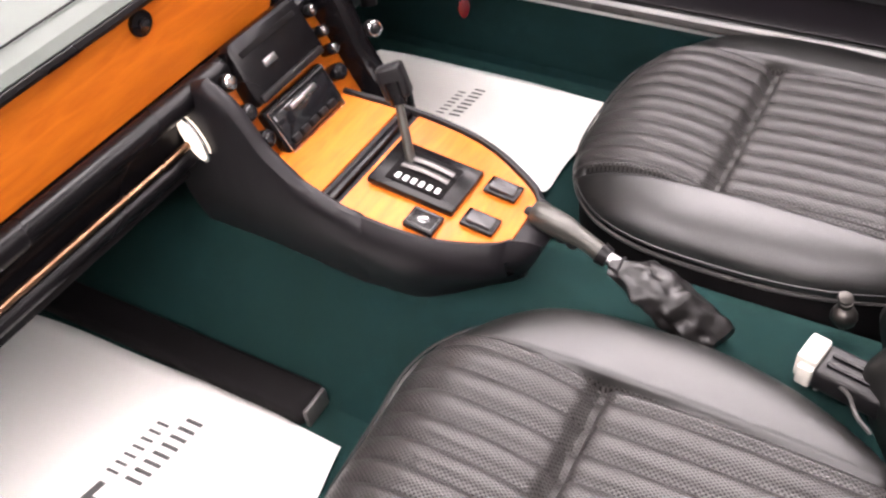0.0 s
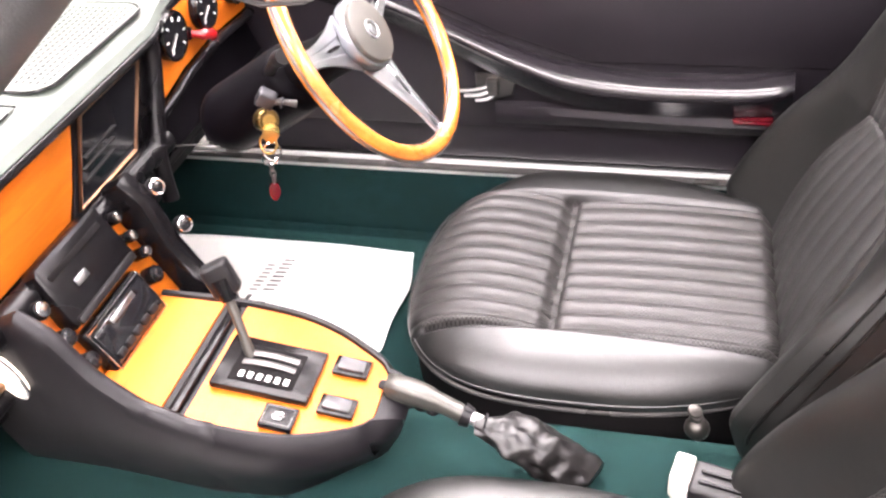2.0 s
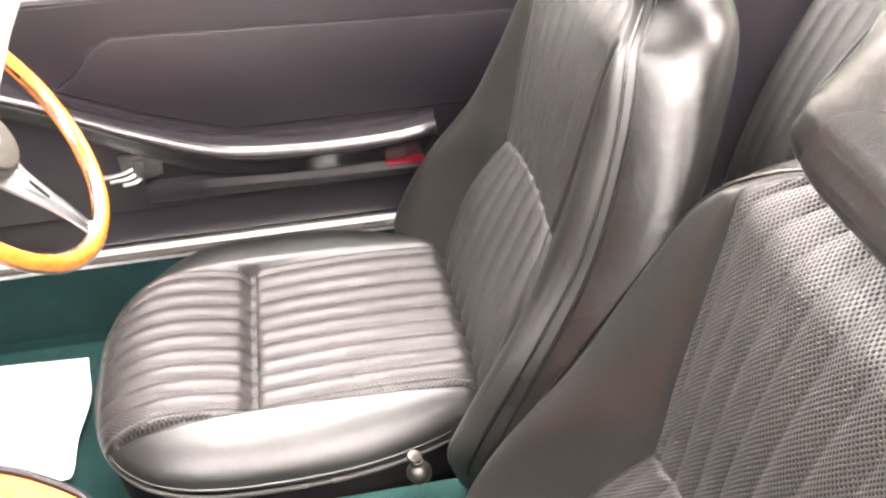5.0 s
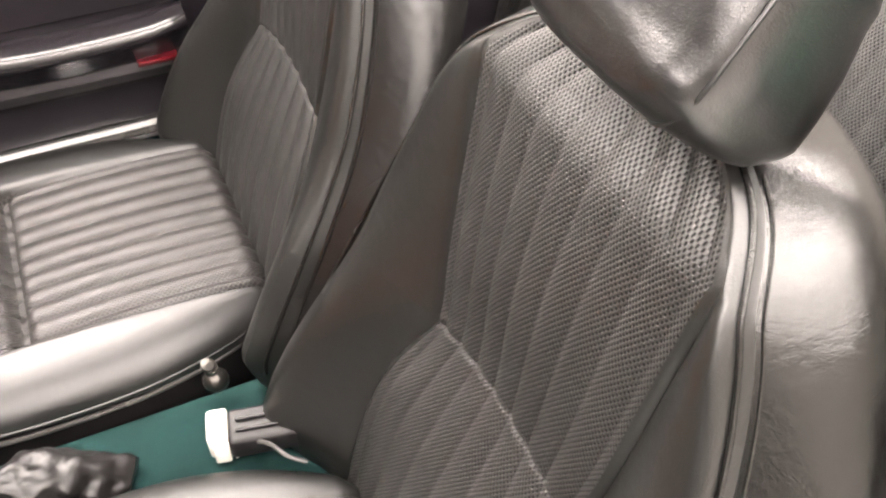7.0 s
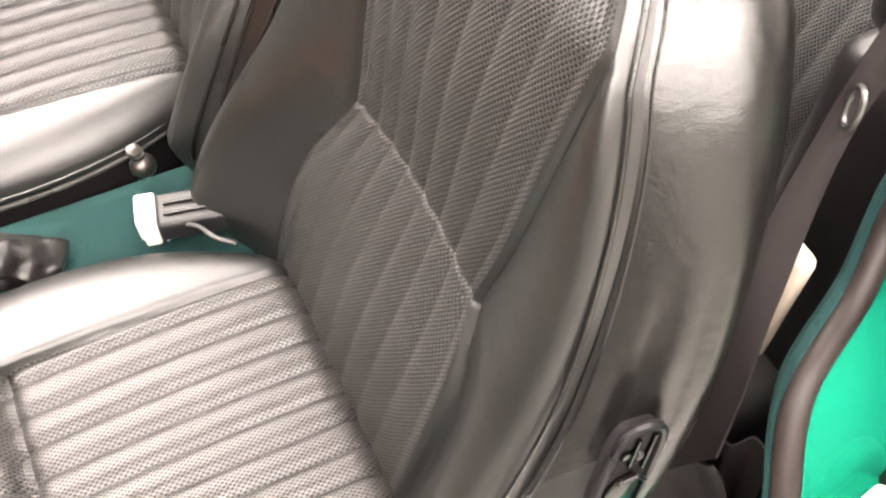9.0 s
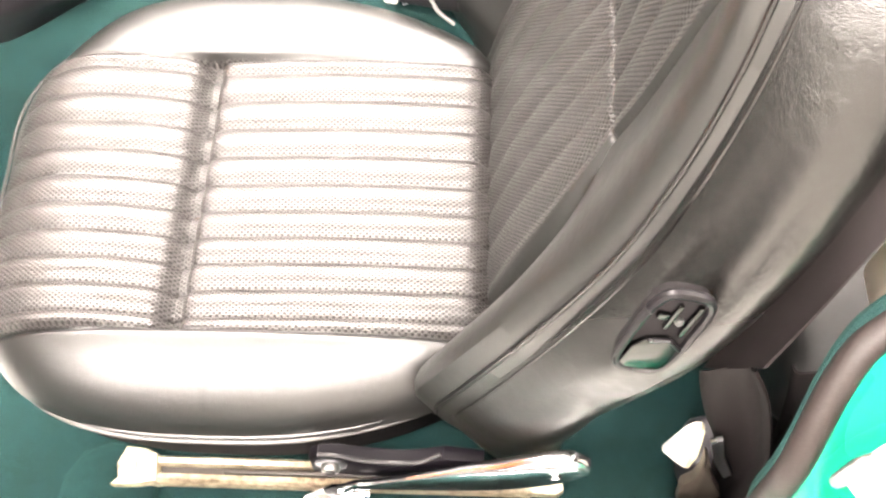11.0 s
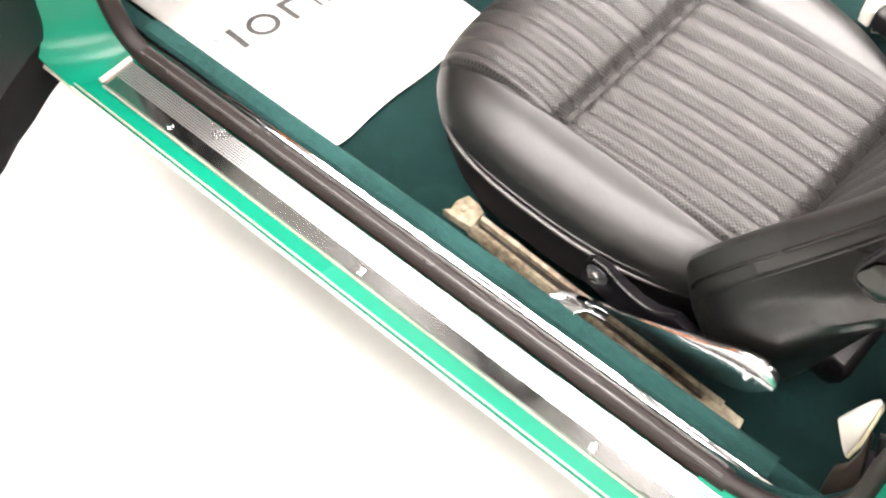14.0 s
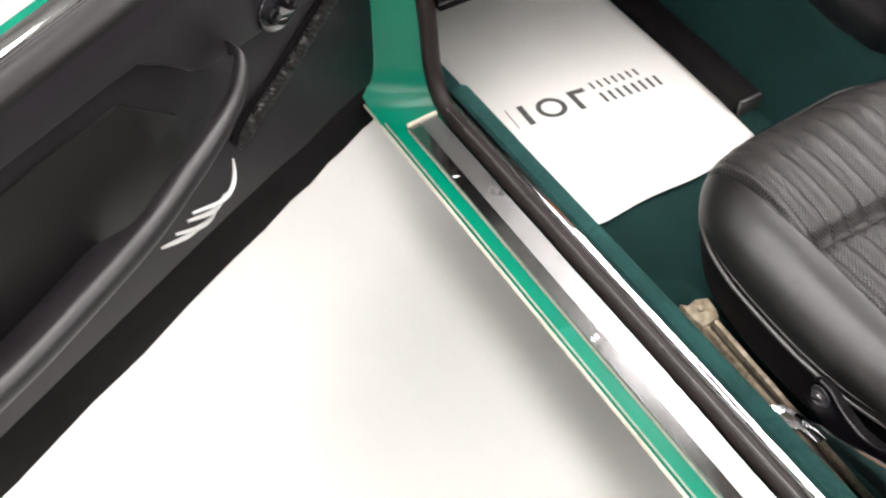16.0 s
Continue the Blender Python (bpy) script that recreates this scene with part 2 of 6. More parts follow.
PALE_FILLER = material("pale_beige_filler", (0.42, 0.36, 0.29), 0.5, scale=30, amount=0.15, bump=0.15, bump_scale=500)
CREAM_WHITE = material("cream_white_plastic", (0.62, 0.6, 0.54), 0.42, scale=60, amount=0.15)
DASH_TOP = material("dash_top_vinyl", (0.083, 0.097, 0.085), 0.45, scale=40, amount=0.12, bump=0.2, bump_scale=500)
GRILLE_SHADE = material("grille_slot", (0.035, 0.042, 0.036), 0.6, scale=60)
VISOR_CLOTH = material("visor_vinyl", (0.30, 0.285, 0.265), 0.55, scale=60, amount=0.12, bump=0.2, bump_scale=600)
TRIM_GREY = leather("pillar_trim", (0.05, 0.047, 0.048), 0.55, 0.1, 0.05)
FLOOR_WHITE = material("floor_paint", (0.64, 0.632, 0.612), 0.36, tint=(0.59, 0.58, 0.56), scale=3, rough_var=0.1)
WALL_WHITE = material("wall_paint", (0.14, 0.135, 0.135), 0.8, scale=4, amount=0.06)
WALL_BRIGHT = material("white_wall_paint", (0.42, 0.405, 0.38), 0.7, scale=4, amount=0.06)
CEILING_WHITE = material("ceiling_paint", (0.32, 0.315, 0.31), 0.9, scale=4, amount=0.05)
TUBE_LIGHT = lamp_material("lamp_diffuser", (1.0, 0.94, 0.905), 25)
COURTESY = lamp_material("courtesy_lens", (1.0, 0.86, 0.68), 1.3)
BEZEL_BRONZE = material("bronze_trim", (0.35, 0.2, 0.12), 0.3, 1.0, scale=50)
GLASS_DARK = material("gauge_glass", (0.01, 0.01, 0.012), 0.08, coat=1.0)


# ---- mesh helpers ----
def part(name, bm, mat, parent=None, label="", smooth=True, local=None):
    """Link a bmesh as one mesh object, under a thing or a part when parent is given."""
    bmesh.ops.recalc_face_normals(bm, faces=bm.faces)
    me = bpy.data.meshes.new(name)
    bm.to_mesh(me)
    bm.free()
    for m in mat if isinstance(mat, (list, tuple)) else (mat,):
        me.materials.append(m)
    if smooth:
        me.polygons.foreach_set("use_smooth", [True] * len(me.polygons))
        me.set_sharp_from_angle(angle=radians(38))
    ob = new(name, me)
    if local is not None:
        ob.matrix_local = local
    if parent is not None:
        ob.parent = parent
    if label:
        tagged(ob, label)
    return ob


def thing(name, label, category, at=(0, 0, 0), group="", kind="", m=None):
    e = new(name)
    e.empty_display_size = 0.05
    e.matrix_world = m if m is not None else pose(*at)
    return tagged(e, label, category, group, kind)


def grid(fn, nu, nv, bm=None):
    """A sheet of quads through fn(i / nu, j / nv)."""
    bm = bm or bmesh.new()
    vs = [[bm.verts.new(fn(i / nu, j / nv)) for j in range(nv + 1)] for i in range(nu + 1)]
    for i in range(nu):
        for j in range(nv):
            bm.faces.new((vs[i][j], vs[i + 1][j], vs[i + 1][j + 1], vs[i][j + 1]))
    return bm


def loft(loops, closed=True, caps=True, bm=None):
    """Quads between loops of equal length."""
    bm = bm or bmesh.new()
    vs = [[bm.verts.new(p) for p in lp] for lp in loops]
    n = len(vs[0])
    for a, b in zip(vs, vs[1:]):
        for k in range(n if closed else n - 1):
            bm.faces.new((a[k], a[(k + 1) % n], b[(k + 1) % n], b[k]))
    if caps and closed:
        bm.faces.new(vs[0][::-1])
        bm.faces.new(vs[-1])
    return bm


def tube(points, radius, seg=10, bm=None, closed=False, flat=1.0):
    """A round bar through points; radius may be one per point."""
    pts = [Vector(p) for p in points]
    n = len(pts)
    rad = radius if isinstance(radius, (list, tuple)) else [radius] * n
    tang = []
    for i in range(n):
        a = pts[(i - 1) % n] if closed or i else pts[i]
        b = pts[(i + 1) % n] if closed or i < n - 1 else pts[i]
        tang.append((b - a).normalized())
    side = tang[0].orthogonal().normalized()
    loops = []
    for i in range(n):
        side = (side - tang[i] * side.dot(tang[i])).normalized()
        up = tang[i].cross(side)
        loops.append([pts[i] + side * (math.cos(k * 2 * math.pi / seg) * rad[i]) + up * (math.sin(k * 2 * math.pi / seg) * rad[i] * flat) for k in range(seg)])
    if closed:
        loops.append(loops[0])
        bm = loft(loops, caps=False, bm=bm)
        bmesh.ops.remove_doubles(bm, verts=bm.verts, dist=1e-6)
        return bm
    return loft(loops, bm=bm)


def curve(points, n=8):
    """A smooth line (Catmull-Rom) through the points."""
    p = [Vector(q) for q in points]
    p = [2 * p[0] - p[1]] + p + [2 * p[-1] - p[-2]]
    out = []
    for i in range(1, len(p) - 2):
        for k in range(n):
            t = k / n
            a, b, c, d = p[i - 1], p[i], p[i + 1], p[i + 2]
            out.append(0.5 * (2 * b + (c - a) * t + (2 * a - 5 * b + 4 * c - d) * t * t + (3 * b - a - 3 * c + d) * t ** 3))
    return out + [p[-2]]


def box(x0, x1, y0, y1, z0, z1, bevel=0.0, seg=2, bm=None, m=None):
    bm2 = bmesh.new()
    bmesh.ops.create_cube(bm2, size=1)
    bmesh.ops.transform(bm2, matrix=Matrix.Translation(((x0 + x1) / 2, (y0 + y1) / 2, (z0 + z1) / 2)) @ Matrix.Diagonal((x1 - x0, y1 - y0, z1 - z0, 1)), verts=bm2.verts)
    if bevel:
        bmesh.ops.bevel(bm2, geom=bm2.edges[:], offset=bevel, segments=seg, affect="EDGES", profile=0.5)
    if m is not None:
        bmesh.ops.transform(bm2, matrix=m, verts=bm2.verts)
    return join(bm, bm2)


def join(bm, other):
    if bm is None:
        return other
    me = bpy.data.meshes.new("tmp")
    other.to_mesh(me)
    other.free()
    bm.from_mesh(me)
    bpy.data.meshes.remove(me)
    return bm


def disc(r, depth, seg=28, bevel=0.0, m=None, bm=None, r2=None):
    b2 = bmesh.new()
    bmesh.ops.create_cone(b2, cap_ends=True, segments=seg, radius1=r, radius2=r if r2 is None else r2, depth=depth)
    if bevel:
        rims = [e for e in b2.edges if abs(e.verts[0].co.z - e.verts[1].co.z) < 1e-6]
        bmesh.ops.bevel(b2, geom=rims, offset=bevel, segments=2, affect="EDGES", profile=0.5)
    if m is not None:
        bmesh.ops.transform(b2, matrix=m, verts=b2.verts)
    return join(bm, b2)


def ball(r, m=None, bm=None, seg=16):
    b2 = bmesh.new()
    bmesh.ops.create_uvsphere(b2, u_segments=seg, v_segments=seg // 2, radius=r)
    if m is not None:
        bmesh.ops.transform(b2, matrix=m, verts=b2.verts)
    return join(bm, b2)


def prism(outline, axis, a, b, bevel=0.0, bm=None):
    """A flat outline pushed from a to b along an axis. The outline gives the two other axes in order."""
    def at(p, v):
        q = list(p)
        q.insert("xyz".index(axis), v)
        return q
    b2 = loft([[at(p, a) for p in outline], [at(p, b) for p in outline]])
    if bevel:
        bmesh.ops.recalc_face_normals(b2, faces=b2.faces)
        caps = [f for f in b2.faces if len(f.verts) == len(outline)]
        ed = {e for f in caps for e in f.edges}
        bmesh.ops.bevel(b2, geom=list(ed), offset=bevel, segments=2, affect="EDGES", profile=0.5)
    return join(bm, b2)


def aim(x, y, z, direction, spin=0):
    """A pose whose z axis points along direction."""
    q = Vector(direction).to_track_quat("Z", "Y").to_matrix().to_4x4()
    return Matrix.Translation((x, y, z)) @ q @ pose(0, 0, 0, 0, 0, spin)


def clamp(v, a=0.0, b=1.0):
    return max(a, min(b, v))


def ease(a, b, v):
    t = clamp((v - a) / (b - a))
    return t * t * (3 - 2 * t)


def smooth_table(v, rows):
    """A smooth line through rows of (place, value), level outside them."""
    if v <= rows[0][0]:
        return rows[0][1]
    if v >= rows[-1][0]:
        return rows[-1][1]
    k = max(i for i in range(len(rows) - 1) if rows[i][0] <= v)
    def slope(i):
        if i == 0 or i == len(rows) - 1:
            return 0.0 if i == 0 else (rows[i][1] - rows[i - 1][1]) / (rows[i][0] - rows[i - 1][0])
        return (rows[i + 1][1] - rows[i - 1][1]) / (rows[i + 1][0] - rows[i - 1][0])
    (a, p), (b, q) = rows[k], rows[k + 1]
    h, t = b - a, (v - a) / (b - a)
    return p * (1 + 2 * t) * (1 - t) ** 2 + slope(k) * h * t * (1 - t) ** 2 + q * t * t * (3 - 2 * t) + slope(k + 1) * h * t * t * (t - 1)


# ---- showroom ----
def showroom():
    tagged(part("floor", box(-4.5, 5, -4.2, 4, -0.1, 0), FLOOR_WHITE, smooth=False), "white painted showroom floor", "floor", kind="structure")
    # Walls out of view; the white ones serve as pale reflections in the seats
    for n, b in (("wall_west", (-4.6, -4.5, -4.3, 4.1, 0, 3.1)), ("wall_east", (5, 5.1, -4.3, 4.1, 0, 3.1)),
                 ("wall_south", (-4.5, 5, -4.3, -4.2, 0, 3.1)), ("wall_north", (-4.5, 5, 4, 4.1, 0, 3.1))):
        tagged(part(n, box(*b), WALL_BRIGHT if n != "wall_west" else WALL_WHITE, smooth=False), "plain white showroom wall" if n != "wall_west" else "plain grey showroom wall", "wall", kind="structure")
    tagged(part("ceiling", box(-4.6, 5.1, -4.3, 4.1, 3.1, 3.2), CEILING_WHITE, smooth=False), "plain grey showroom ceiling", "ceiling", kind="structure")
    first = None
    # Lights out of view, added where seats and sill need highlights
    for x, y in ((-0.4, 0.7), (-0.4, 1.75), (-0.4, 2.7), (-0.4, 3.55), (2.0, 2.9), (2.0, 1.75), (3.4, 0.3), (-2.8, 1.75), (1.2, -1.3), (-0.95, -1.3), (1.4, -2.9), (-0.95, -2.9), (-3.3, -2.9)):
        if first is None:
            first = thing("ceiling_light", "white ceiling light with a glowing diffuser", "light", (x, y, 3.1), "ceiling lights")
            part("housing", box(-1.05, 1.05, -0.3, 0.3, -0.05, 0, 0.01), WALL_WHITE, first)
            part("diffuser", box(-1.02, 1.02, -0.27, 0.27, -0.075, -0.051, 0.008), TUBE_LIGHT, first, "glowing diffuser")
        else:
            copy_thing(first, pose(x, y, 3.1))


showroom()

FLOOR_Z = 0.262

# ---- car shell ----
SILL = pose(0, -0.732, 0, 0, 0, 3.2)


def car_shell():
    global CAR
    car = CAR = thing("classic_car", "bright green open classic car with green carpeted floor", "car")

    def profile(x):
        """The carpeted floor from one sill over the tunnel to the other, at x."""
        near = -0.732 + 0.056 * x
        rise = 0.34 * ease(-0.8, -1.05, x) if x < -0.8 else 0
        back = 0.10 * ease(0.85, 1.05, x)
        fz = FLOOR_Z + rise + back
        tz = 0.432 + rise * 0.6 + 0.02 * ease(-0.1, -0.5, x)
        pts = [(near, 0.424), (near + 0.012, 0.429), (near + 0.024, 0.427), (near + 0.031, 0.416), (near + 0.035, 0.39), (near + 0.047, FLOOR_Z + 0.012 + rise + back), (near + 0.06, fz)]
        pts += [(near + 0.06 + (-0.205 - near - 0.06) * k / 6, fz) for k in range(1, 7)]
        pts += [(-0.185, fz + 0.02), (-0.125, tz - 0.05), (-0.10, tz - 0.012), (-0.07, tz), (0, tz + 0.004), (0.07, tz), (0.10, tz - 0.012), (0.125, tz - 0.05), (0.185, fz + 0.02)]
        pts += [(0.205 + (0.695 - 0.205) * k / 6, fz) for k in range(0, 7)]
        pts += [(0.71, FLOOR_Z + 0.012 + rise + back), (0.735, 0.40), (0.743, 0.418), (0.755, 0.425)]
        return [(x, y, max(z, 0.2)) for y, z in pts] + [(x, 0.755, 0.17), (x, near, 0.17)]

    xs = [-1.05 + 0.05 * k for k in range(44)]
    part("floor_carpet", loft([profile(x) for x in xs]), CARPET, car, "dark green cut-pile carpet")

    # near sill, from the carpet edge outwards
    strip = [(0.002, 0.425), (0.005, 0.4325), (0.014, 0.4345), (0.026, 0.4325), (0.034, 0.424), (0.038, 0.405), (0.037, 0.39), (0.030, 0.415)]
    part("sill_carpet", loft([[SILL @ Vector((x, y, z)) for y, z in strip] for x in [-0.40 + 0.0535 * k for k in range(21)]]), CARPET_LIT, car, "green carpet along the sill, lightened where it catches light")
    part("sill_edge_strip", box(-0.62, 0.70, -0.0095, -0.0002, 0.40, 0.4285, 0.002, m=SILL), CHROME, car, "bright chrome strip")
    part("sill_seal", tube([SILL @ Vector(p) for p in curve([(-0.47, -0.012, 0.95), (-0.445, -0.014, 0.70), (-0.43, -0.018, 0.56), (-0.415, -0.024, 0.475), (-0.375, -0.028, 0.432), (-0.3, -0.028, 0.425), (0.0, -0.028, 0.424), (0.3, -0.028, 0.424), (0.64, -0.028, 0.424)], 10)], 0.0155, 12), RUBBER, car, "brown-black rubber door seal")
    for y, z in ((-0.0195, 0.4385), (-0.0335, 0.4395)):
        part("seal_rib", tube([SILL @ Vector((x, y, z)) for x in (-0.36, 0.0, 0.3, 0.63)], 0.0022, 6), BEAD, car, "grey rib along the rubber seal")
    prof = [(-0.046, 0.418), (-0.047, 0.4236), (-0.101, 0.4236), (-0.102, 0.418)]
    tread = loft([[SILL @ Vector((x, y, z)) for y, z in prof] for x in (-0.372, 0.74)])
    plate = part("tread_plate", tread, TREAD, car, "ridged polished aluminium tread plate", smooth=False)
    for k in range(9):
        y = -0.0495 - k * 0.0037
        part("ridge", loft([[SILL @ Vector((x, y + dy, z)) for dy, z in ((0.0009, 0.4234), (0.0006, 0.4254), (-0.0006, 0.4254), (-0.0009, 0.4234))] for x in (-0.371, 0.739)]), RIDGE_ALU, plate, smooth=False)
    for x in (-0.235, 0.135, 0.5):
        part("screw", disc(0.0055, 0.003, 14, 0.001, SILL @ pose(x, -0.093, 0.4242)), CHROME, plate)
    part("tread_end", tube([SILL @ Vector((-0.374, y, 0.4265)) for y in (-0.046, -0.075, -0.103)], 0.004, 8), CREAM_LIP, plate, "pale bead of sealant")
    outer = [(-0.04, 0.41), (-0.10, 0.4165), (-0.128, 0.4165), (-0.133, 0.41), (-0.128, 0.395), (-0.08, 0.27), (-0.03, 0.18), (-0.02, 0.18)]
    part("sill_panel", loft([[SILL @ Vector((x, y, z)) for y, z in outer] for x in (-0.62, 0.9)]), GREEN_PAINT, car, "glossy green painted sill")
    part("sill_lip", tube([SILL @ Vector((x, -0.1345, 0.4135)) for x in (-0.48, 0.0, 0.45, 0.9)], 0.0026, 8), CREAM_LIP, car, "pale edging lip")
    part("sill_bead", tube([SILL @ Vector((x, -0.1275, 0.4168)) for x in (-0.46, 0.0, 0.45, 0.9)], 0.0016, 6), LIP_GREY, car, "thin grey-green bead")
    part("sill_groove", tube([SILL @ Vector((x, -0.1035, 0.4178)) for x in (-0.372, 0.2, 0.74)], 0.0019, 6), LIP_GREY, car, "pale bead of sealant")

    # front door pillar and wing
    def jamb(u, v):
        z = 0.4172 + 0.533 * v ** 1.8
        x = smooth_table(z, [(0.4172, -0.335), (0.422, -0.368), (0.434, -0.392), (0.46, -0.412), (0.50, -0.424), (0.58, -0.436), (0.70, -0.449), (0.95, -0.475)])
        return SILL @ Vector((x - 0.10 * (1 - u) ** 1.2 * (0.75 + 0.25 * ease(0.417, 0.47, z)), -0.135 + 0.125 * u, z))
    b = grid(jamb, 10, 24)
    part("front_pillar", b, GREEN_PAINT, car, "glossy green painted door pillar")
    part("front_wing", prism([(-0.60, 0.42), (-0.56, 0.50), (-0.57, 0.55), (-0.58, 0.95), (-1.6, 0.95), (-1.6, 0.42)], "y", -0.86, -0.765, 0.02), GREEN_PAINT, car)
    # far sill
    part("far_sill_plate", box(-0.75, 0.80, 0.744, 0.84, 0.405, 0.431, 0.004), ALUMINIUM, car, "polished aluminium tread plate")
    part("far_sill_strip", box(-0.75, 0.80, 0.736, 0.743, 0.40, 0.434, 0.002), SATIN_ALU, car, "bright metal strip")
    part("far_sill_binding", tube([(x, 0.727, 0.424) for x in (-0.75, 0.0, 0.80)], 0.007, 8), BEAD, car, "grey carpet binding")
    part("far_sill", box(-1.6, 1.4, 0.757, 0.98, 0.17, 0.404, 0.02), GREEN_PAINT, car)

    # rear door post
    seal = curve([(0.60, -0.727, 0.424), (0.66, -0.722, 0.428), (0.715, -0.712, 0.455), (0.743, -0.70, 0.53), (0.738, -0.688, 0.613), (0.737, -0.680, 0.70), (0.757, -0.634, 0.763), (0.785, -0.607, 0.786), (0.855, -0.572, 0.80), (0.905, -0.535, 0.86), (0.95, -0.52, 0.95)], 8)
    part("rear_seal", tube(seal, 0.0115, 12), RUBBER, car, "brown-black rubber door seal")
    post = bmesh.new()
    rows = []
    for p in seal:
        dz = -ease(0.62, 0.78, p.z)
        rows.append([p + Vector((0.006, -0.004, 0)), p + Vector((0.012, -0.014, 0.015 * dz)), p + Vector((0.018, -0.06, 0.09 * dz)), p + Vector((0.030, -0.13, 0.20 * dz)), p + Vector((0.14, -0.16, 0)), p + Vector((0.3, -0.16, 0)), p + Vector((0.3, -0.02, 0)), p + Vector((0.1, 0.02, 0))])
    part("rear_post", loft(rows), GREEN_PAINT, car, "glossy green painted door post")
    lining = [[p + Vector((0.012, 0.012, 0)), p + Vector((0.1, 0.032, 0)), p + Vector((0.32, 0.012, 0)), p + Vector((0.32, 0.004, 0)), p + Vector((0.1, 0.024, 0))] for p in seal]
    part("post_lining", loft(lining), VINYL_DARK, car, "dark vinyl post lining")
    part("post_trim", tube([p + Vector((0.0, 0.0135, 0.001)) for p in seal], 0.0075, 8), CARPET, car, "dark green trimmed edge")
    part("rear_quarter", box(0.95, 1.6, -0.93, -0.74, 0.17, 0.92, 0.04), GREEN_PAINT, car)
    part("rear_quarter_trim", box(0.86, 1.5, -0.74, -0.60, 0.25, 0.93, 0.03), VINYL_DARK, car, "dark vinyl side trim")
    part("rear_quarter_far", box(0.86, 1.6, 0.64, 0.93, 0.17, 0.92, 0.04), GREEN_PAINT, car)
    part("quarter_trim_far", box(0.80, 1.5, 0.60, 0.638, 0.25, 0.90, 0.015), VINYL_DARK, car, "dark vinyl side trim")
    part("bulkhead", box(-1.15, -1.05, -0.9, 0.9, 0.17, 0.86, 0.01), MATT_BLACK, car)
    part("bonnet", box(-1.9, -1.0, -0.9, 0.9, 0.87, 0.90, 0.01), GREEN_PAINT, car)
    # striker
    sm = pose(0.766, -0.712, 0.785, 0, -4, 32)
    st = part("striker", box(-0.011, 0.004, -0.020, 0.020, -0.036, 0.036, 0.005, 3, m=sm), CREAM, car, "worn cream striker plate")
    part("striker_loop", tube([sm @ Vector(v) for v in curve([(-0.008, 0.016, -0.024), (-0.018, 0.018, -0.024), (-0.021, 0.018, 0.0), (-0.018, 0.018, 0.024), (-0.008, 0.016, 0.024)], 5)], 0.0045, 8), BRUSHED, st, "worn steel striker loop")
    for z in (-0.018, 0.018):
        part("screw", disc(0.005, 0.004, 12, 0.001, sm @ aim(-0.012, -0.006, z, (-1, 0, 0))), BRUSHED, st)
    return car


def windscreen_surround():
    ws = thing("windscreen_frame", "dark grey trimmed windscreen frame over the dashboard", "windscreen")
    near = curve([(-0.50, -0.58, 0.87), (-0.2, -0.53, 1.06), (-0.02, -0.502, 1.198), (0.08, -0.50, 1.283), (0.15, -0.50, 1.343), (0.19, -0.47, 1.375), (0.21, -0.40, 1.385)], 8)
    part("pillar", tube(near, 0.03, 12), TRIM_GREY, ws)
    part("pillar", tube([(p.x, -p.y, p.z) for p in near], 0.03, 12), TRIM_GREY, ws)
    part("header", tube([(0.21, -0.40, 1.385), (0.21, -0.2, 1.395), (0.21, 0.2, 1.395), (0.21, 0.40, 1.385)], 0.03, 12), TRIM_GREY, ws)
    v = thing("sun_visor", "pale grey padded sun visor below the windscreen header", "sun visor")
    plan = [(-0.12, -0.235), (0.03, -0.345), (0.10, -0.40), (0.165, -0.447), (0.193, -0.460), (0.211, -0.457), (0.222, -0.438), (0.221, -0.40), (0.213, -0.33), (0.203, -0.2), (0.20, -0.08), (-0.12, -0.08)]
    b = prism(plan, "z", 1.270, 1.296)
    bmesh.ops.bevel(b, geom=b.edges[:], offset=0.008, segments=3, affect="EDGES", profile=0.5)
    part("pad", b, VISOR_CLOTH, v, "pale grey vinyl pad")
    part("stitching", tube([(x * 0.94 + 0.003, y * 0.985 - 0.002, 1.2697) for x, y in plan[1:-1]], 0.0012, 5), TRIM_GREY, v, "grey stitched seam")
    part("arm", tube(curve([(0.1, -0.1, 1.29), (0.1, -0.06, 1.32), (0.20, -0.05, 1.38)], 4), 0.006, 8), CHROME, v)
    return ws


# ---- seats ----
PLEAT = 0.0336


def cushion_height(x, y, w):
    """Top of the seat cushion: a crowned pad with pleats, a cross seam and side bolsters."""
    ay = abs(y)
    inner = 1 - ease(0.165, 0.170, ay)
    front = clamp((x + 0.04) / 0.235)
    if x < 0.195:
        crown = 0.020 * math.sin(front * math.pi) ** 0.8
    else:
        crown = 0.010 * math.sin(clamp((x - 0.195) / 0.34) * math.pi) ** 0.7
    z = 0.488 + inner * crown
    pl = abs(math.cos(math.pi * y / PLEAT))
    z += inner * 0.006 * (pl ** 0.62 - 1) * ease(-0.035, 0.01, x)
    t = clamp((ay - 0.165) / max(w - 0.165, 0.02))
    z += (1 - inner) * (0.012 * math.sin(clamp((x + 0.04) / 0.55) * math.pi) ** 0.9 + 0.006 * ease(-0.3, 0.5, t) * ease(0.0, 0.16, x))
    z -= 0.006 * math.exp(-((ay - 0.168) / 0.0035) ** 2) * ease(-0.03, 0.05, x)
    z -= 0.014 * inner * math.exp(-((x - 0.197) / 0.011) ** 2)
    z -= 0.004 * inner * math.exp(-((x - 0.205) / 0.003) ** 2)
    return z


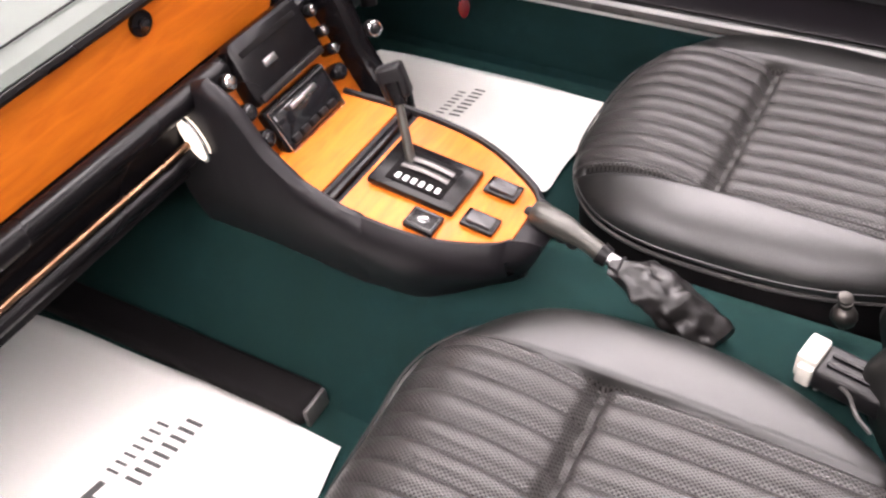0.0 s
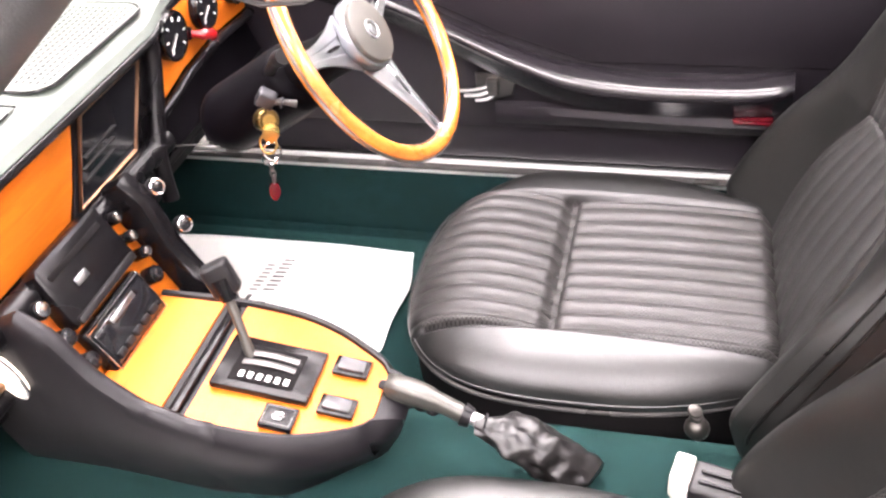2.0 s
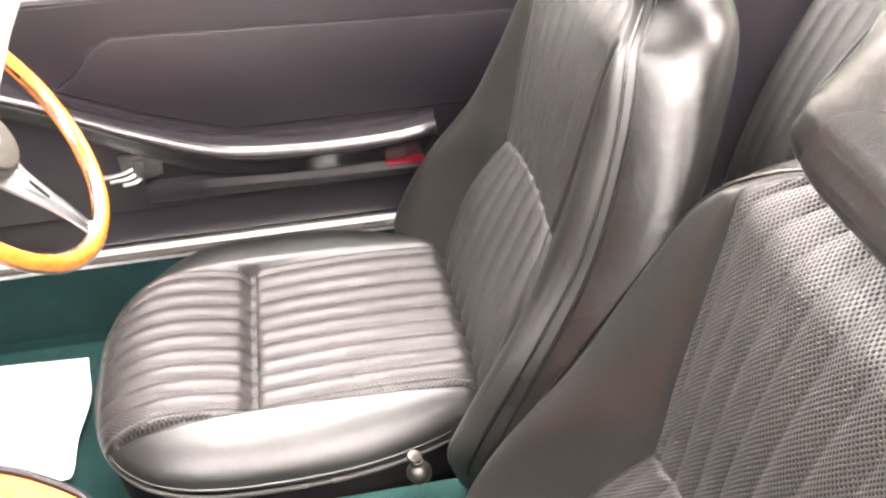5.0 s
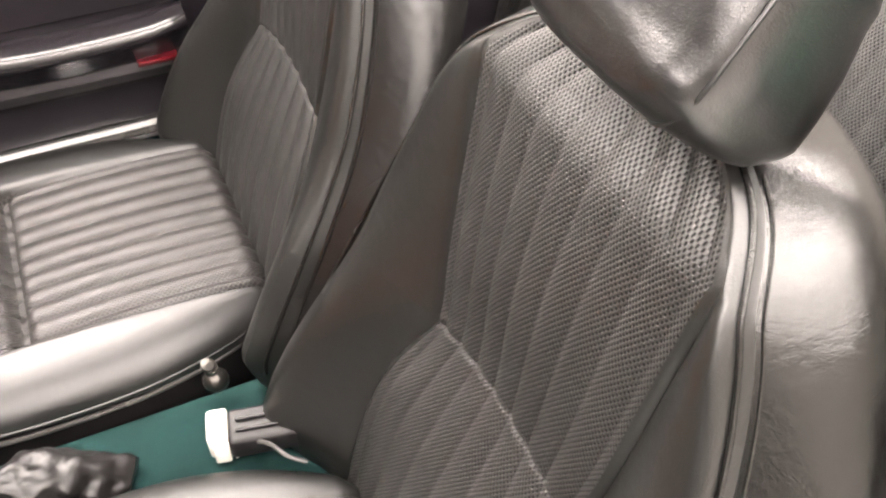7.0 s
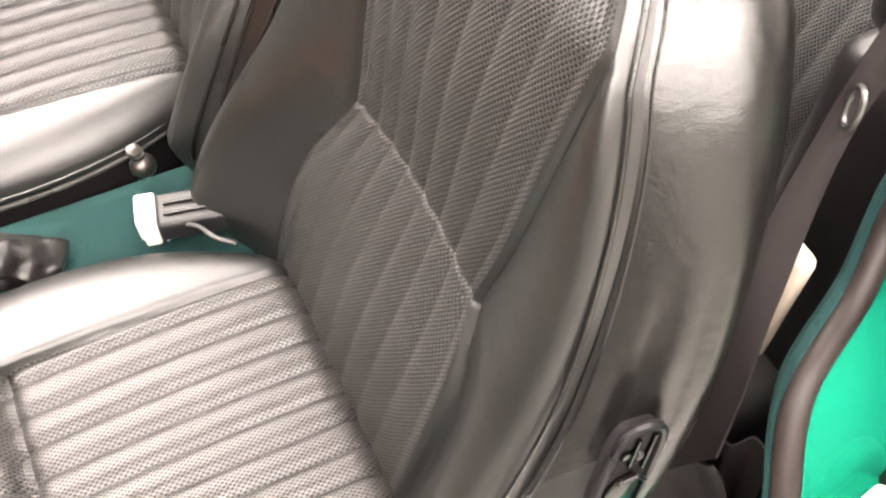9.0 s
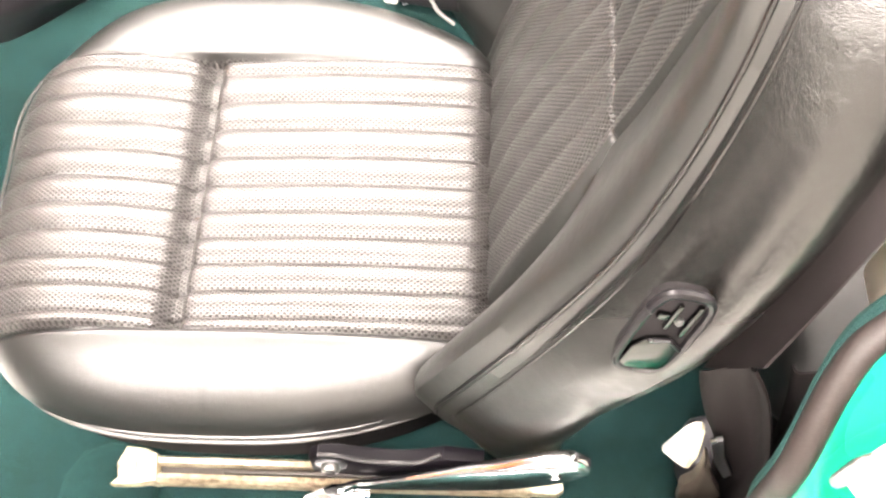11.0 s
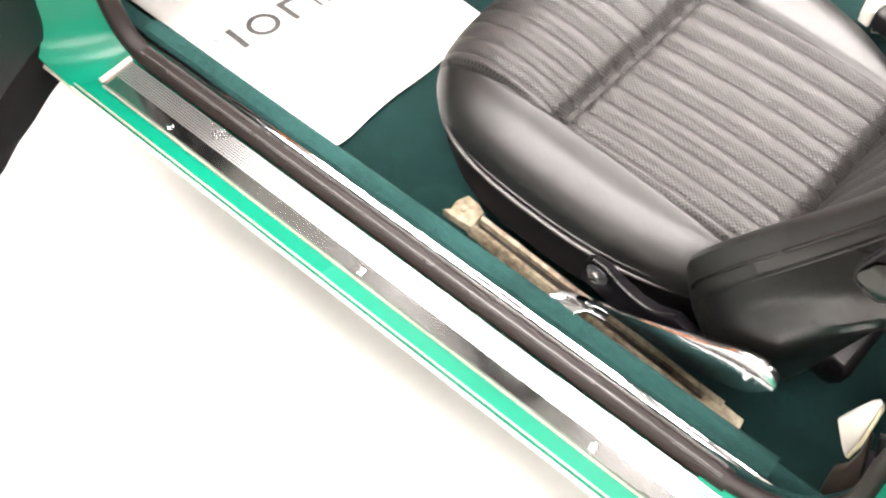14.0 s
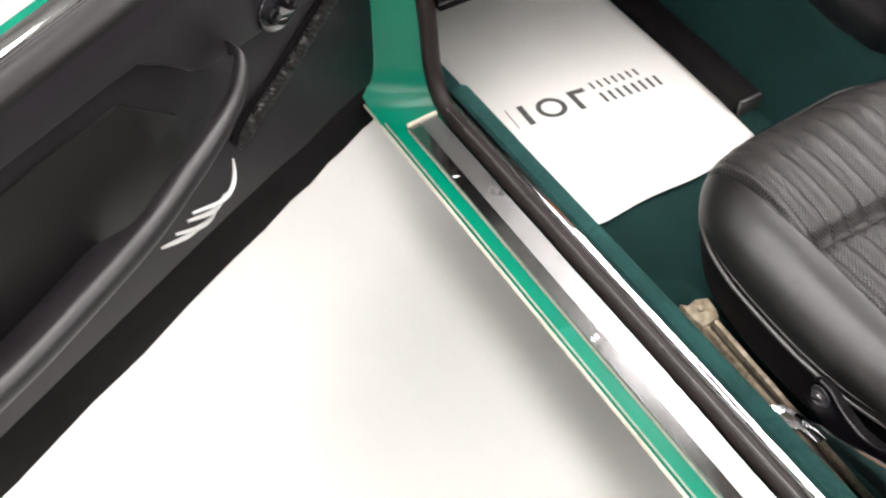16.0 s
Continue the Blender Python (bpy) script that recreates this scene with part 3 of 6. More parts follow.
def seat_width(x):
    s = (x - 0.24) / 0.278
    if s < 0:
        return 0.272 * (1 - min(1, -s) ** 3.0) ** (1 / 2.6)
    return 0.272 * (1 - 0.26 * s ** 2.4)


def make_seat(side, label):
    """A low bucket seat. side: -1 puts the recliner lever on the -y flank, 1 on the other."""
    seat = thing("front_seat", label, "car seat", (0, -0.345 if side < 0 else 0.373, 0), "front seats")
    shift = 0.022 if side < 0 else 0.015
    widen = 0.018 if side < 0 else 0.0
    half_cols = [PLEAT / 2 * k / 5 for k in range(50)]
    half_cols = [c for c in half_cols if c < 0.1655] + [0.1662, 0.168, 0.170, 0.172]
    half_cols += [0.172 + 0.100 * (k / 26) for k in range(1, 27)]
    cols = [-c for c in reversed(half_cols[1:])] + half_cols
    nx = 170
    END = 0.53

    def top(i, j):
        t = i
        x = -0.038 + (END + 0.038) * (1 - math.cos(t * math.pi / 2) if t < 0.25 else 0.07612 + (t - 0.25) / 0.75 * 0.92388)
        c = cols[round(j * (len(cols) - 1))]
        w = max(seat_width(x), 0.004)
        ac = abs(c)
        if w >= 0.2:
            y = ac if ac <= 0.172 else 0.172 + (ac - 0.172) / 0.100 * (w - 0.172)
        else:
            lim = 0.172 * w / 0.2
            y = ac * w / 0.2 if ac <= 0.172 else lim + (ac - 0.172) / 0.100 * (w - lim)
        s = (x - 0.24) / 0.278
        r = ((y / 0.272) ** 2.8 + (abs(s) ** 3.0 if s < 0 else 0)) ** (1 / 2.9)
        if s > 0:
            r = max(y / w, 0)
        z = cushion_height(x, y, w)
        flat = ease(-0.1, 0.1, math.copysign(y, c)) * ease(-0.02, 0.12, x)
        r0, e = 0.42 + 0.2 * flat, 2.9 + 0.9 * flat
        d = clamp((r - r0) / (1 - r0))
        z -= (0.085 - 0.02 * flat if side < 0 else 0.062) * (1 - math.sqrt(max(0, 1 - d ** e)))
        z -= 0.022 * ease(0.49, END, x) ** 2
        if side < 0 and x < 0.24:
            x -= (0.013 + 0.022 * ease(0.02, 0.2, math.copysign(y, c))) * (1 - x / 0.24) / 1.16
        return (x, math.copysign(y, c) + (shift + (widen if c > 0 else 0)) * (y / 0.272) ** 1.5, z)

    bm = grid(top, nx, len(cols) - 1)
    bm.faces.index_update()
    m = len(cols) - 1
    for f in bm.faces:
        c = f.calc_center_median()
        j = f.index % m
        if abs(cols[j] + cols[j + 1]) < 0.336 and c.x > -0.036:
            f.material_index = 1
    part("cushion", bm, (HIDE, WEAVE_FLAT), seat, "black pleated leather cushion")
    # outline of the cushion for piping and the valance
    line = []
    for k in range(61):
        a = k / 60
        x = -0.0375 + 0.563 * math.sin(a * math.pi / 2) ** 1.7
        line.append((x, seat_width(x)))
    loop = [(x, w + shift + widen) for x, w in reversed(line)] + [(x, -w + shift) for x, w in line[1:]]
    if side < 0:
        loop = [(x - (0.013 + 0.022 * ease(0.02, 0.2, y)) * max(0, 1 - x / 0.24) / 1.16, y) for x, y in loop]
    zp = 0.414 if side < 0 else 0.436
    part("piping", tube([(x, y * 1.003, zp) for x, y in loop], 0.0034, 8), BEAD, seat, "grey edge piping")
    part("seam", tube([(x, y * 0.999, zp + 0.013) for x, y in loop], 0.002, 6), HIDE, seat)
    val = [[(x * 0.98 + 0.006, y * 0.985, z) for x, y in loop] for z in (zp + 0.002, 0.36)] + [[(x * 0.95 + 0.015, y * 0.95, z) for x, y in loop] for z in (0.325, 0.315)]
    part("seat_base", loft(val), MATT_BLACK, seat, "black seat base")
    for y in (-0.25, 0.25):
        rail = part("rail", prism([(y - 0.015, 0.266), (y + 0.015, 0.266), (y + 0.015, 0.291), (y + 0.012, 0.295), (y + 0.006, 0.293), (y + 0.005, 0.279), (y - 0.005, 0.279), (y - 0.006, 0.293), (y - 0.012, 0.295), (y - 0.015, 0.291)], "x", 0.100, 0.575), BRASS, seat, "worn brassy seat rail")
        part("rail_end", prism([(0.092, y - 0.021), (0.100, y - 0.012), (0.096, y + 0.004), (0.104, y + 0.024), (0.128, y + 0.022), (0.142, y + 0.016), (0.146, y - 0.016), (0.122, y - 0.020)], "z", 0.266, 0.298, 0.003), BRASS, rail, "flared pale rail end")
        part("rail_slot", box(0.135, 0.56, y - 0.0046, y + 0.0046, 0.278, 0.2815), SLOT_BROWN, rail, "dark brown strip in the rail slot", smooth=False)
        part("rail_bolt", disc(0.006, 0.005, 12, 0.002, pose(0.116, y, 0.3)), BRASS, rail)
        part("rail_end", prism([(0.548, y - 0.013), (0.604, y - 0.016), (0.612, y - 0.010), (0.608, y + 0.012), (0.55, y + 0.014)], "z", 0.268, 0.290, 0.003), BRASS, rail)
        part("runner", box(0.22, 0.5, y - 0.003, y + 0.003, 0.281, 0.290, 0.001), SLOT_BROWN, rail)
        if y * side < 0:
            continue
        bracket = part("hinge_bracket", prism([(0.343, 0.40), (0.345, 0.443), (0.355, 0.455), (0.374, 0.457), (0.40, 0.447), (0.43, 0.441), (0.455, 0.447), (0.48, 0.462), (0.52, 0.45), (0.52, 0.385), (0.43, 0.378)], "y", y * 1.07 - 0.008, y * 1.07 + 0.008, 0.004), SHADE_BLACK, seat, "black hinge bracket")
        part("bracket_rim", tube(curve([(0.356, y * 1.09, 0.456), (0.375, y * 1.095, 0.458), (0.40, y * 1.1, 0.448), (0.43, y * 1.1, 0.442), (0.455, y * 1.1, 0.448), (0.478, y * 1.08, 0.462)], 5), 0.0028, 8), SATIN_BLACK, bracket, "black rim")
        part("hinge_bolt", disc(0.0095, 0.010, 18, 0.003, aim(0.367, y * 1.12, 0.436, (0, y, 0))), DULL_STEEL, seat, "steel hinge bolt")
        part("bolt_slot", box(-0.006, 0.006, -0.0010, 0.0010, 0, 0.0015, m=aim(0.367, y * 1.141, 0.436, (0, y, 0), 30)), MATT_BLACK, seat, smooth=False)
        part("hinge_washer", disc(0.016, 0.003, 18, 0.001, aim(0.367, y * 1.105, 0.436, (0, y, 0))), TOGGLE_GREY, seat)
    if side > 0:
        knob = part("hinge_knob", ball(0.017, pose(0.411, -side * 0.288, 0.462)), KNOB_STEEL, seat, "steel hinge knob")
        part("knob_collar", disc(0.009, 0.016, 14, 0.002, pose(0.409, -side * 0.285, 0.476, 6, 4, 0)), KNOB_STEEL, knob)
        part("hinge_nut", disc(0.010, 0.006, 12, 0.002, pose(0.407, -side * 0.283, 0.487, 12, 14, 0)), KNOB_STEEL, seat, "dull steel hinge nut")
    if side < 0:
        part("tag", box(-0.008, 0.008, -0.005, 0.005, -0.001, 0.001, 0.0004, m=pose(0.411, 0.325, 0.444, 25, 0, 30)), WHITE_PLASTIC, seat, "small white cloth tag")
        part("corner_piping", tube(curve([(0.405, 0.322, 0.440), (0.425, 0.312, 0.470), (0.443, 0.280, 0.498), (0.456, 0.249, 0.507), (0.475, 0.238, 0.498)], 5), 0.0026, 8), BEAD, seat, "grey piping at the cushion corner")
    # backrest, leaning back
    mid = 0.060 if side < 0 else -0.022
    lean = pose(0.56, mid, 0.42, 0, 12, 0)
    H = 0.65
    SEAM = 0.322

    def half(w):
        return smooth_table(w, ((0.0, 0.292), (0.1, 0.296), (0.2, 0.289), (0.3, 0.272), (0.38, 0.252), (0.45, 0.231), (0.52, 0.206), (0.57, 0.182), (0.61, 0.15), (0.635, 0.112), (0.647, 0.07), (0.652, 0.006)))

    def panel_half(w):
        if w < SEAM:
            return smooth_table(w, ((0.0, 0.172), (0.1, 0.173), (0.2, 0.166), (0.28, 0.146), (SEAM, 0.131)))
        return smooth_table(w, ((SEAM, 0.131), (0.40, 0.143), (0.5, 0.152), (0.6, 0.160), (0.65, 0.162)))

    def wing(w):
        """How far the side bolsters stand forward: deep at the seat, gone at the shoulders."""
        return 0.125 * (1 - ease(0.06, 0.56, w)) ** 1.15 * ease(-0.09, 0.06, w)

    def front(u, w, hw):
        """How far the front face stands out, at u across and w up."""
        au = abs(u)
        pw = panel_half(w)
        pw *= min(1.0, hw / (pw + 0.012))
        inn = 1 - ease(pw, pw + 0.006, au)
        d = 0.050 * clamp(1 - w / 0.36) ** 1.3
        d += inn * (0.016 * math.sin(clamp(w / SEAM) * math.pi) ** 1.1 + 0.003)
        d += 0.010 * math.sin(clamp((w - SEAM) / 0.28) * math.pi) * math.cos(clamp(au / 0.2) * math.pi / 2) ** 2
        pl = abs(math.cos(math.pi * 4 * u / pw))
        d += inn * 0.0034 * (pl ** 0.85 - 1)
        room = max(hw - pw, 1e-4)
        t = clamp((au - pw) / room)
        on = ease(0.0, 0.05, hw - pw)
        d += on * (0.62 * wing(w) * ease(0.0, 0.85, t) + 0.010 * math.sin(t * math.pi) ** 0.8 * ease(0, 0.05, w))
        d -= (0.016 + 0.15 * wing(w)) * clamp((au / hw - 0.93) / 0.07) ** 2
        d -= on * 0.007 * math.exp(-((au - pw) / 0.004) ** 2)
        d -= 0.0022 * inn * math.exp(-((w - SEAM) / 0.003) ** 2)
        return d

    def spread(w):
        """The passenger seat's tunnel side is a little fuller at mid height."""
        return 0.024 * ease(0.18, 0.40, w) * (1 - ease(0.50, 0.63, w)) if side < 0 else 0.0

    NF = 30
    fold = 1.0 if side < 0 else 0.2  # the passenger seat's side is the creased one

    def flank(w, hw):
        """The side of the backrest from the piping to the rear: a full round bulge, gathered by creases."""
        xf = -front(hw, w, hw) + 0.030 * ease(H - 0.08, H, w)
        xb = smooth_table(w, ((0.0, 0.072), (0.22, 0.074), (0.36, 0.112), (0.5, 0.136), (0.58, 0.148), (0.62, 0.152), (0.66, 0.148)))
        bulge = 0.032 + 0.026 * ease(0.12, 0.32, w) - 0.018 * ease(0.40, 0.60, w)
        tail = 0.035 * (1 - ease(0.32, 0.52, w)) + 0.012
        out = []
        for k in range(NF + 1):
            q = k / NF
            q = 0.5 - 0.5 * math.cos(q * math.pi)
            y = hw + (bulge * math.sin(q * math.pi) if q < 0.5 else bulge - (bulge + tail) * ((q - 0.5) / 0.5) ** 2.2)
            y -= fold * 0.007 * math.exp(-((q - 0.20 - 0.2 * (w - 0.4)) / 0.06) ** 2) * ease(0.22, 0.36, w) * (1 - ease(0.40, 0.52, w))
            y -= fold * 0.005 * math.exp(-((q - 0.36 - 0.4 * (w - 0.4)) / 0.05) ** 2) * ease(0.28, 0.42, w) * (1 - ease(0.44, 0.56, w))
            for c0, c1, lo, hi in ((0.10, 1.0, 0.10, 0.30), (0.24, 0.75, 0.12, 0.29), (0.46, 0.35, 0.17, 0.28)):
                y -= fold * 0.0035 * math.exp(-((q - c0 - c1 * w) / 0.035) ** 2) * ease(lo, lo + 0.06, w) * (1 - ease(hi - 0.02, hi + 0.03, w))
            out.append((xf + (xb - xf) * q, y))
        return out

    ws = sorted([-0.07 + 0.004 * i for i in range(6)] + [-0.045 + (H + 0.045) * math.sin(i / 220 * math.pi / 2) for i in range(221)] + [SEAM + k * 0.002 for k in range(-4, 5)])
    loops = []
    nf = 0
    for w in ws:
        hw = max(half(max(w, 0)), 0.006) - 0.05 * ease(-0.02, -0.08, w)
        pw = panel_half(w)
        k = min(1.0, hw / (pw + 0.012))
        a1 = pw * k
        hc = [a1 * q / 40 for q in range(41)]
        hc += [a1 + (hw - a1) * (q / 18) ** 1.25 for q in range(1, 19)]
        row = [-c for c in reversed(hc[1:])] + hc
        nf = len(row) - 1
        edge = len(hc) - 1 - 18
        crown = 0.030 * ease(H - 0.08, H, w)
        lp = []
        for u in row:
            arch = -1.3 * min(abs(u), 0.13) ** 2 * math.exp(-((w - SEAM) / 0.09) ** 2)
            lp.append((-(front(u, w, hw) - crown), u, w + arch))
        fl = flank(w, hw)
        far = spread(w)
        lp = [(x, y + far * ease(a1, hw, y), z) for x, y, z in lp]
        lp += [(x, y + far, w) for x, y in fl[1:-1]]
        xb = fl[-1][0]
        lp += [(xb, fl[-1][1] * (1 - 2 * q / 12), w) for q in range(13)]
        lp += [(x, -y, w) for x, y in reversed(fl[1:-1])]
        loops.append([(x, y, z - 0.06 * max(0.0, x - 0.02) * clamp(z / H) ** 4) for x, y, z in lp])
    bm = loft(loops)
    per = len(loops[0])
    mid_col = nf // 2
    for k, f in enumerate(bm.faces):
        if k % per >= nf:
            f.material_index = 2
        if k < per * (len(ws) - 1) and k % per < nf:
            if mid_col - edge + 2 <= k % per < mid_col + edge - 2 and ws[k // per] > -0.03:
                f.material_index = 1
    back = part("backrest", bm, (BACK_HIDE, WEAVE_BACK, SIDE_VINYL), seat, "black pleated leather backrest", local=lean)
    pipe = []
    for k in range(81):
        w = 0.03 + (H - 0.034) * math.sin(k / 80 * math.pi / 2)
        hw = half(w)
        pipe.append((-front(hw * 0.985, w, hw) + 0.030 * ease(H - 0.08, H, w) - 0.002, hw * 0.99, w))
    full = [(x, y + spread(w), w) for x, y, w in pipe] + [(x, -y, w) for x, y, w in reversed(pipe)]
    part("piping", tube(full, 0.0024, 8), SIDE_VINYL, back, "black piping")
    for s in (-1, 1):
        seam = []
        for k in range(60):
            w = 0.05 + 0.585 * k / 59
            fl = flank(w, half(w))
            x, y = fl[3]
            seam.append((x, s * (y + 0.0005) + (spread(w) if s > 0 else 0), w))
        part("seam", tube(seam, 0.0013, 6), SIDE_VINYL, back, "stitched side seam")
    part("lower_trim", box(0.0, 0.13, -0.2, 0.2, -0.09, -0.04, 0.02, 3), SATIN_BLACK, back)
    # recliner latch set into the outer flank
    if side < 0:
        y = side * (max(v for _, v in flank(0.342, half(0.342))) - 0.002)
        ring = [(0.008 + 0.027 * math.copysign(abs(math.cos(a)) ** 0.5, math.cos(a)), 0.342 + 0.053 * math.copysign(abs(math.sin(a)) ** 0.5, math.sin(a))) for a in [k * math.pi / 18 for k in range(36)]]
        latch = part("latch_cup", prism([(x, z) for x, z in ring], "y", y - side * 0.01, y + side * 0.001, 0.001), MATT_BLACK, back, "black latch recess", local=pose(0, y, 0.342, side * 13) @ pose(0.009, 0, 0.002, 0, 6, 0) @ Matrix.Diagonal((0.8, 1, 0.84, 1)) @ pose(-0.008, -y, -0.342))
        part("latch_rim", tube([(x, y + side * 0.001, z) for x, z in ring], 0.0042, 8, closed=True), SATIN_BLACK, latch, "black rim")
        flap = prism([(-0.014, 0.300), (-0.008, 0.293), (0.024, 0.294), (0.031, 0.303), (0.029, 0.330), (0.014, 0.341), (-0.004, 0.336), (-0.013, 0.324)], "y", y - side * 0.002, y + side * 0.006, 0.003)
        part("latch_flap", flap, SMOKED_CHROME, latch, "smoked chrome latch flap")
        part("flap_lip", tube([(0.029, y + side * 0.006, 0.331), (0.014, y + side * 0.007, 0.342), (-0.004, y + side * 0.006, 0.337)], 0.0022, 6), SATIN_BLACK, latch)
        for x, z0, z1 in ((0.004, 0.352, 0.384), (0.022, 0.346, 0.386)):
            part("latch_bar", box(x - 0.0022, x + 0.0022, y, y + side * 0.005, z0, z1, 0.001), SMOKED_CHROME, latch)
        part("latch_tab", box(-0.010, 0.0, y, y + side * 0.005, 0.364, 0.371, 0.001), SMOKED_CHROME, latch)
        part("latch_pin", disc(0.004, 0.005, 12, 0.001, aim(0.013, y + side * 0.002, 0.362, (0, side, 0))), LATCH_GREY, latch)
    # recliner lever along the sill: a tapering chrome casting with a flat finger paddle
    y = side * 0.287
    loops = []
    low = ((0.368, 0.375), (0.385, 0.389), (0.405, 0.396), (0.44, 0.401), (0.472, 0.407), (0.525, 0.420), (0.564, 0.438), (0.59, 0.456), (0.605, 0.474), (0.617, 0.502))
    high = ((0.368, 0.384), (0.385, 0.402), (0.405, 0.411), (0.44, 0.432), (0.472, 0.452), (0.525, 0.487), (0.564, 0.517), (0.59, 0.529), (0.605, 0.526), (0.617, 0.511))
    for k in range(40):
        x = 0.368 + 0.249 * k / 39
        z0, z1 = smooth_table(x, low), smooth_table(x, high)
        w, e = 0.005 + 0.003 * ease(0.40, 0.55, x), min(0.004, 0.4 * (z1 - z0))
        outline = ((-0.55, z0), (0.55, z0), (1.0, z0 + e), (1.05, (z0 + z1) / 2), (0.95, z1 - 1.6 * e), (0.55, z1 - 0.2 * e), (0.0, z1), (-0.6, z1 - 0.4 * e), (-1.0, z1 - 1.5 * e), (-1.0, z0 + e))
        loops.append([(x, y + side * w * a, z) for a, z in outline])
    lever = part("recline_lever", loft(loops), LEVER_CHROME, seat, "tapering chrome recline lever")
    part("paddle", prism([(0.324, -0.028), (0.330, -0.037), (0.358, -0.037), (0.376, -0.012), (0.402, -0.007), (0.402, 0.006), (0.362, 0.005), (0.334, -0.008)], "z", 0.374, 0.381, 0.002), CHROME, lever, "flat chrome finger paddle").matrix_local = pose(0, y, 0) if side < 0 else pose(0, y, 0) @ Matrix.Scale(-1, 4, (0, 1, 0))
    part("lever_boss", disc(0.006, 0.008, 14, 0.001, aim(0.586, y + side * 0.009, 0.492, (0, side, 0))), CHROME, lever)
    # headrest
    hr = []
    n = 40
    for i in range(25):
        a = -math.pi / 2 + math.pi * i / 24
        zz = 0.082 * math.copysign(abs(math.sin(a)) ** 0.55, math.sin(a))
        sc = max(0.02, abs(math.cos(a)) ** 0.42)
        lp = []
        for k in range(n):
            b = 2 * math.pi * k / n
            cx = math.copysign(abs(math.cos(b)) ** 0.62, math.cos(b))
            cy = math.copysign(abs(math.sin(b)) ** 0.5, math.sin(b))
            pad = 1 + 0.05 * math.sin(2.3 * b + 9 * zz / 0.08) * math.sin(1.7 * i / 4 + b) + 0.03 * math.sin(5 * b - i * 0.6)
            lp.append((cx * 0.070 * sc * pad - 0.012 * (zz / 0.08), cy * (0.104 - 0.012 * zz / 0.08) * sc * (0.5 + 0.5 * pad), zz))
        hr.append(lp)
    head = part("headrest", loft(hr), HEAD_HIDE, seat, "padded black leather headrest", local=lean @ pose(0.020, -0.028 if side < 0 else -0.02, 0.727, 0, 27, 0))
    for s in (-1, 1):
        part("seam", tube([(0.070 * -0.66 * max(0.02, abs(math.cos(t)) ** 0.42) - 0.012 * math.sin(t), s * 0.100 * max(0.02, abs(math.cos(t)) ** 0.42), 0.0825 * math.copysign(abs(math.sin(t)) ** 0.55, math.sin(t))) for t in [(-0.46 + 0.92 * k / 20) * math.pi for k in range(21)]], 0.0016, 6), HIDE, head)
        part("headrest_post", tube([(0.10, s * 0.05, -0.12), (0.04, s * 0.05, -0.05)], 0.006, 8), CHROME, head)
    return seat


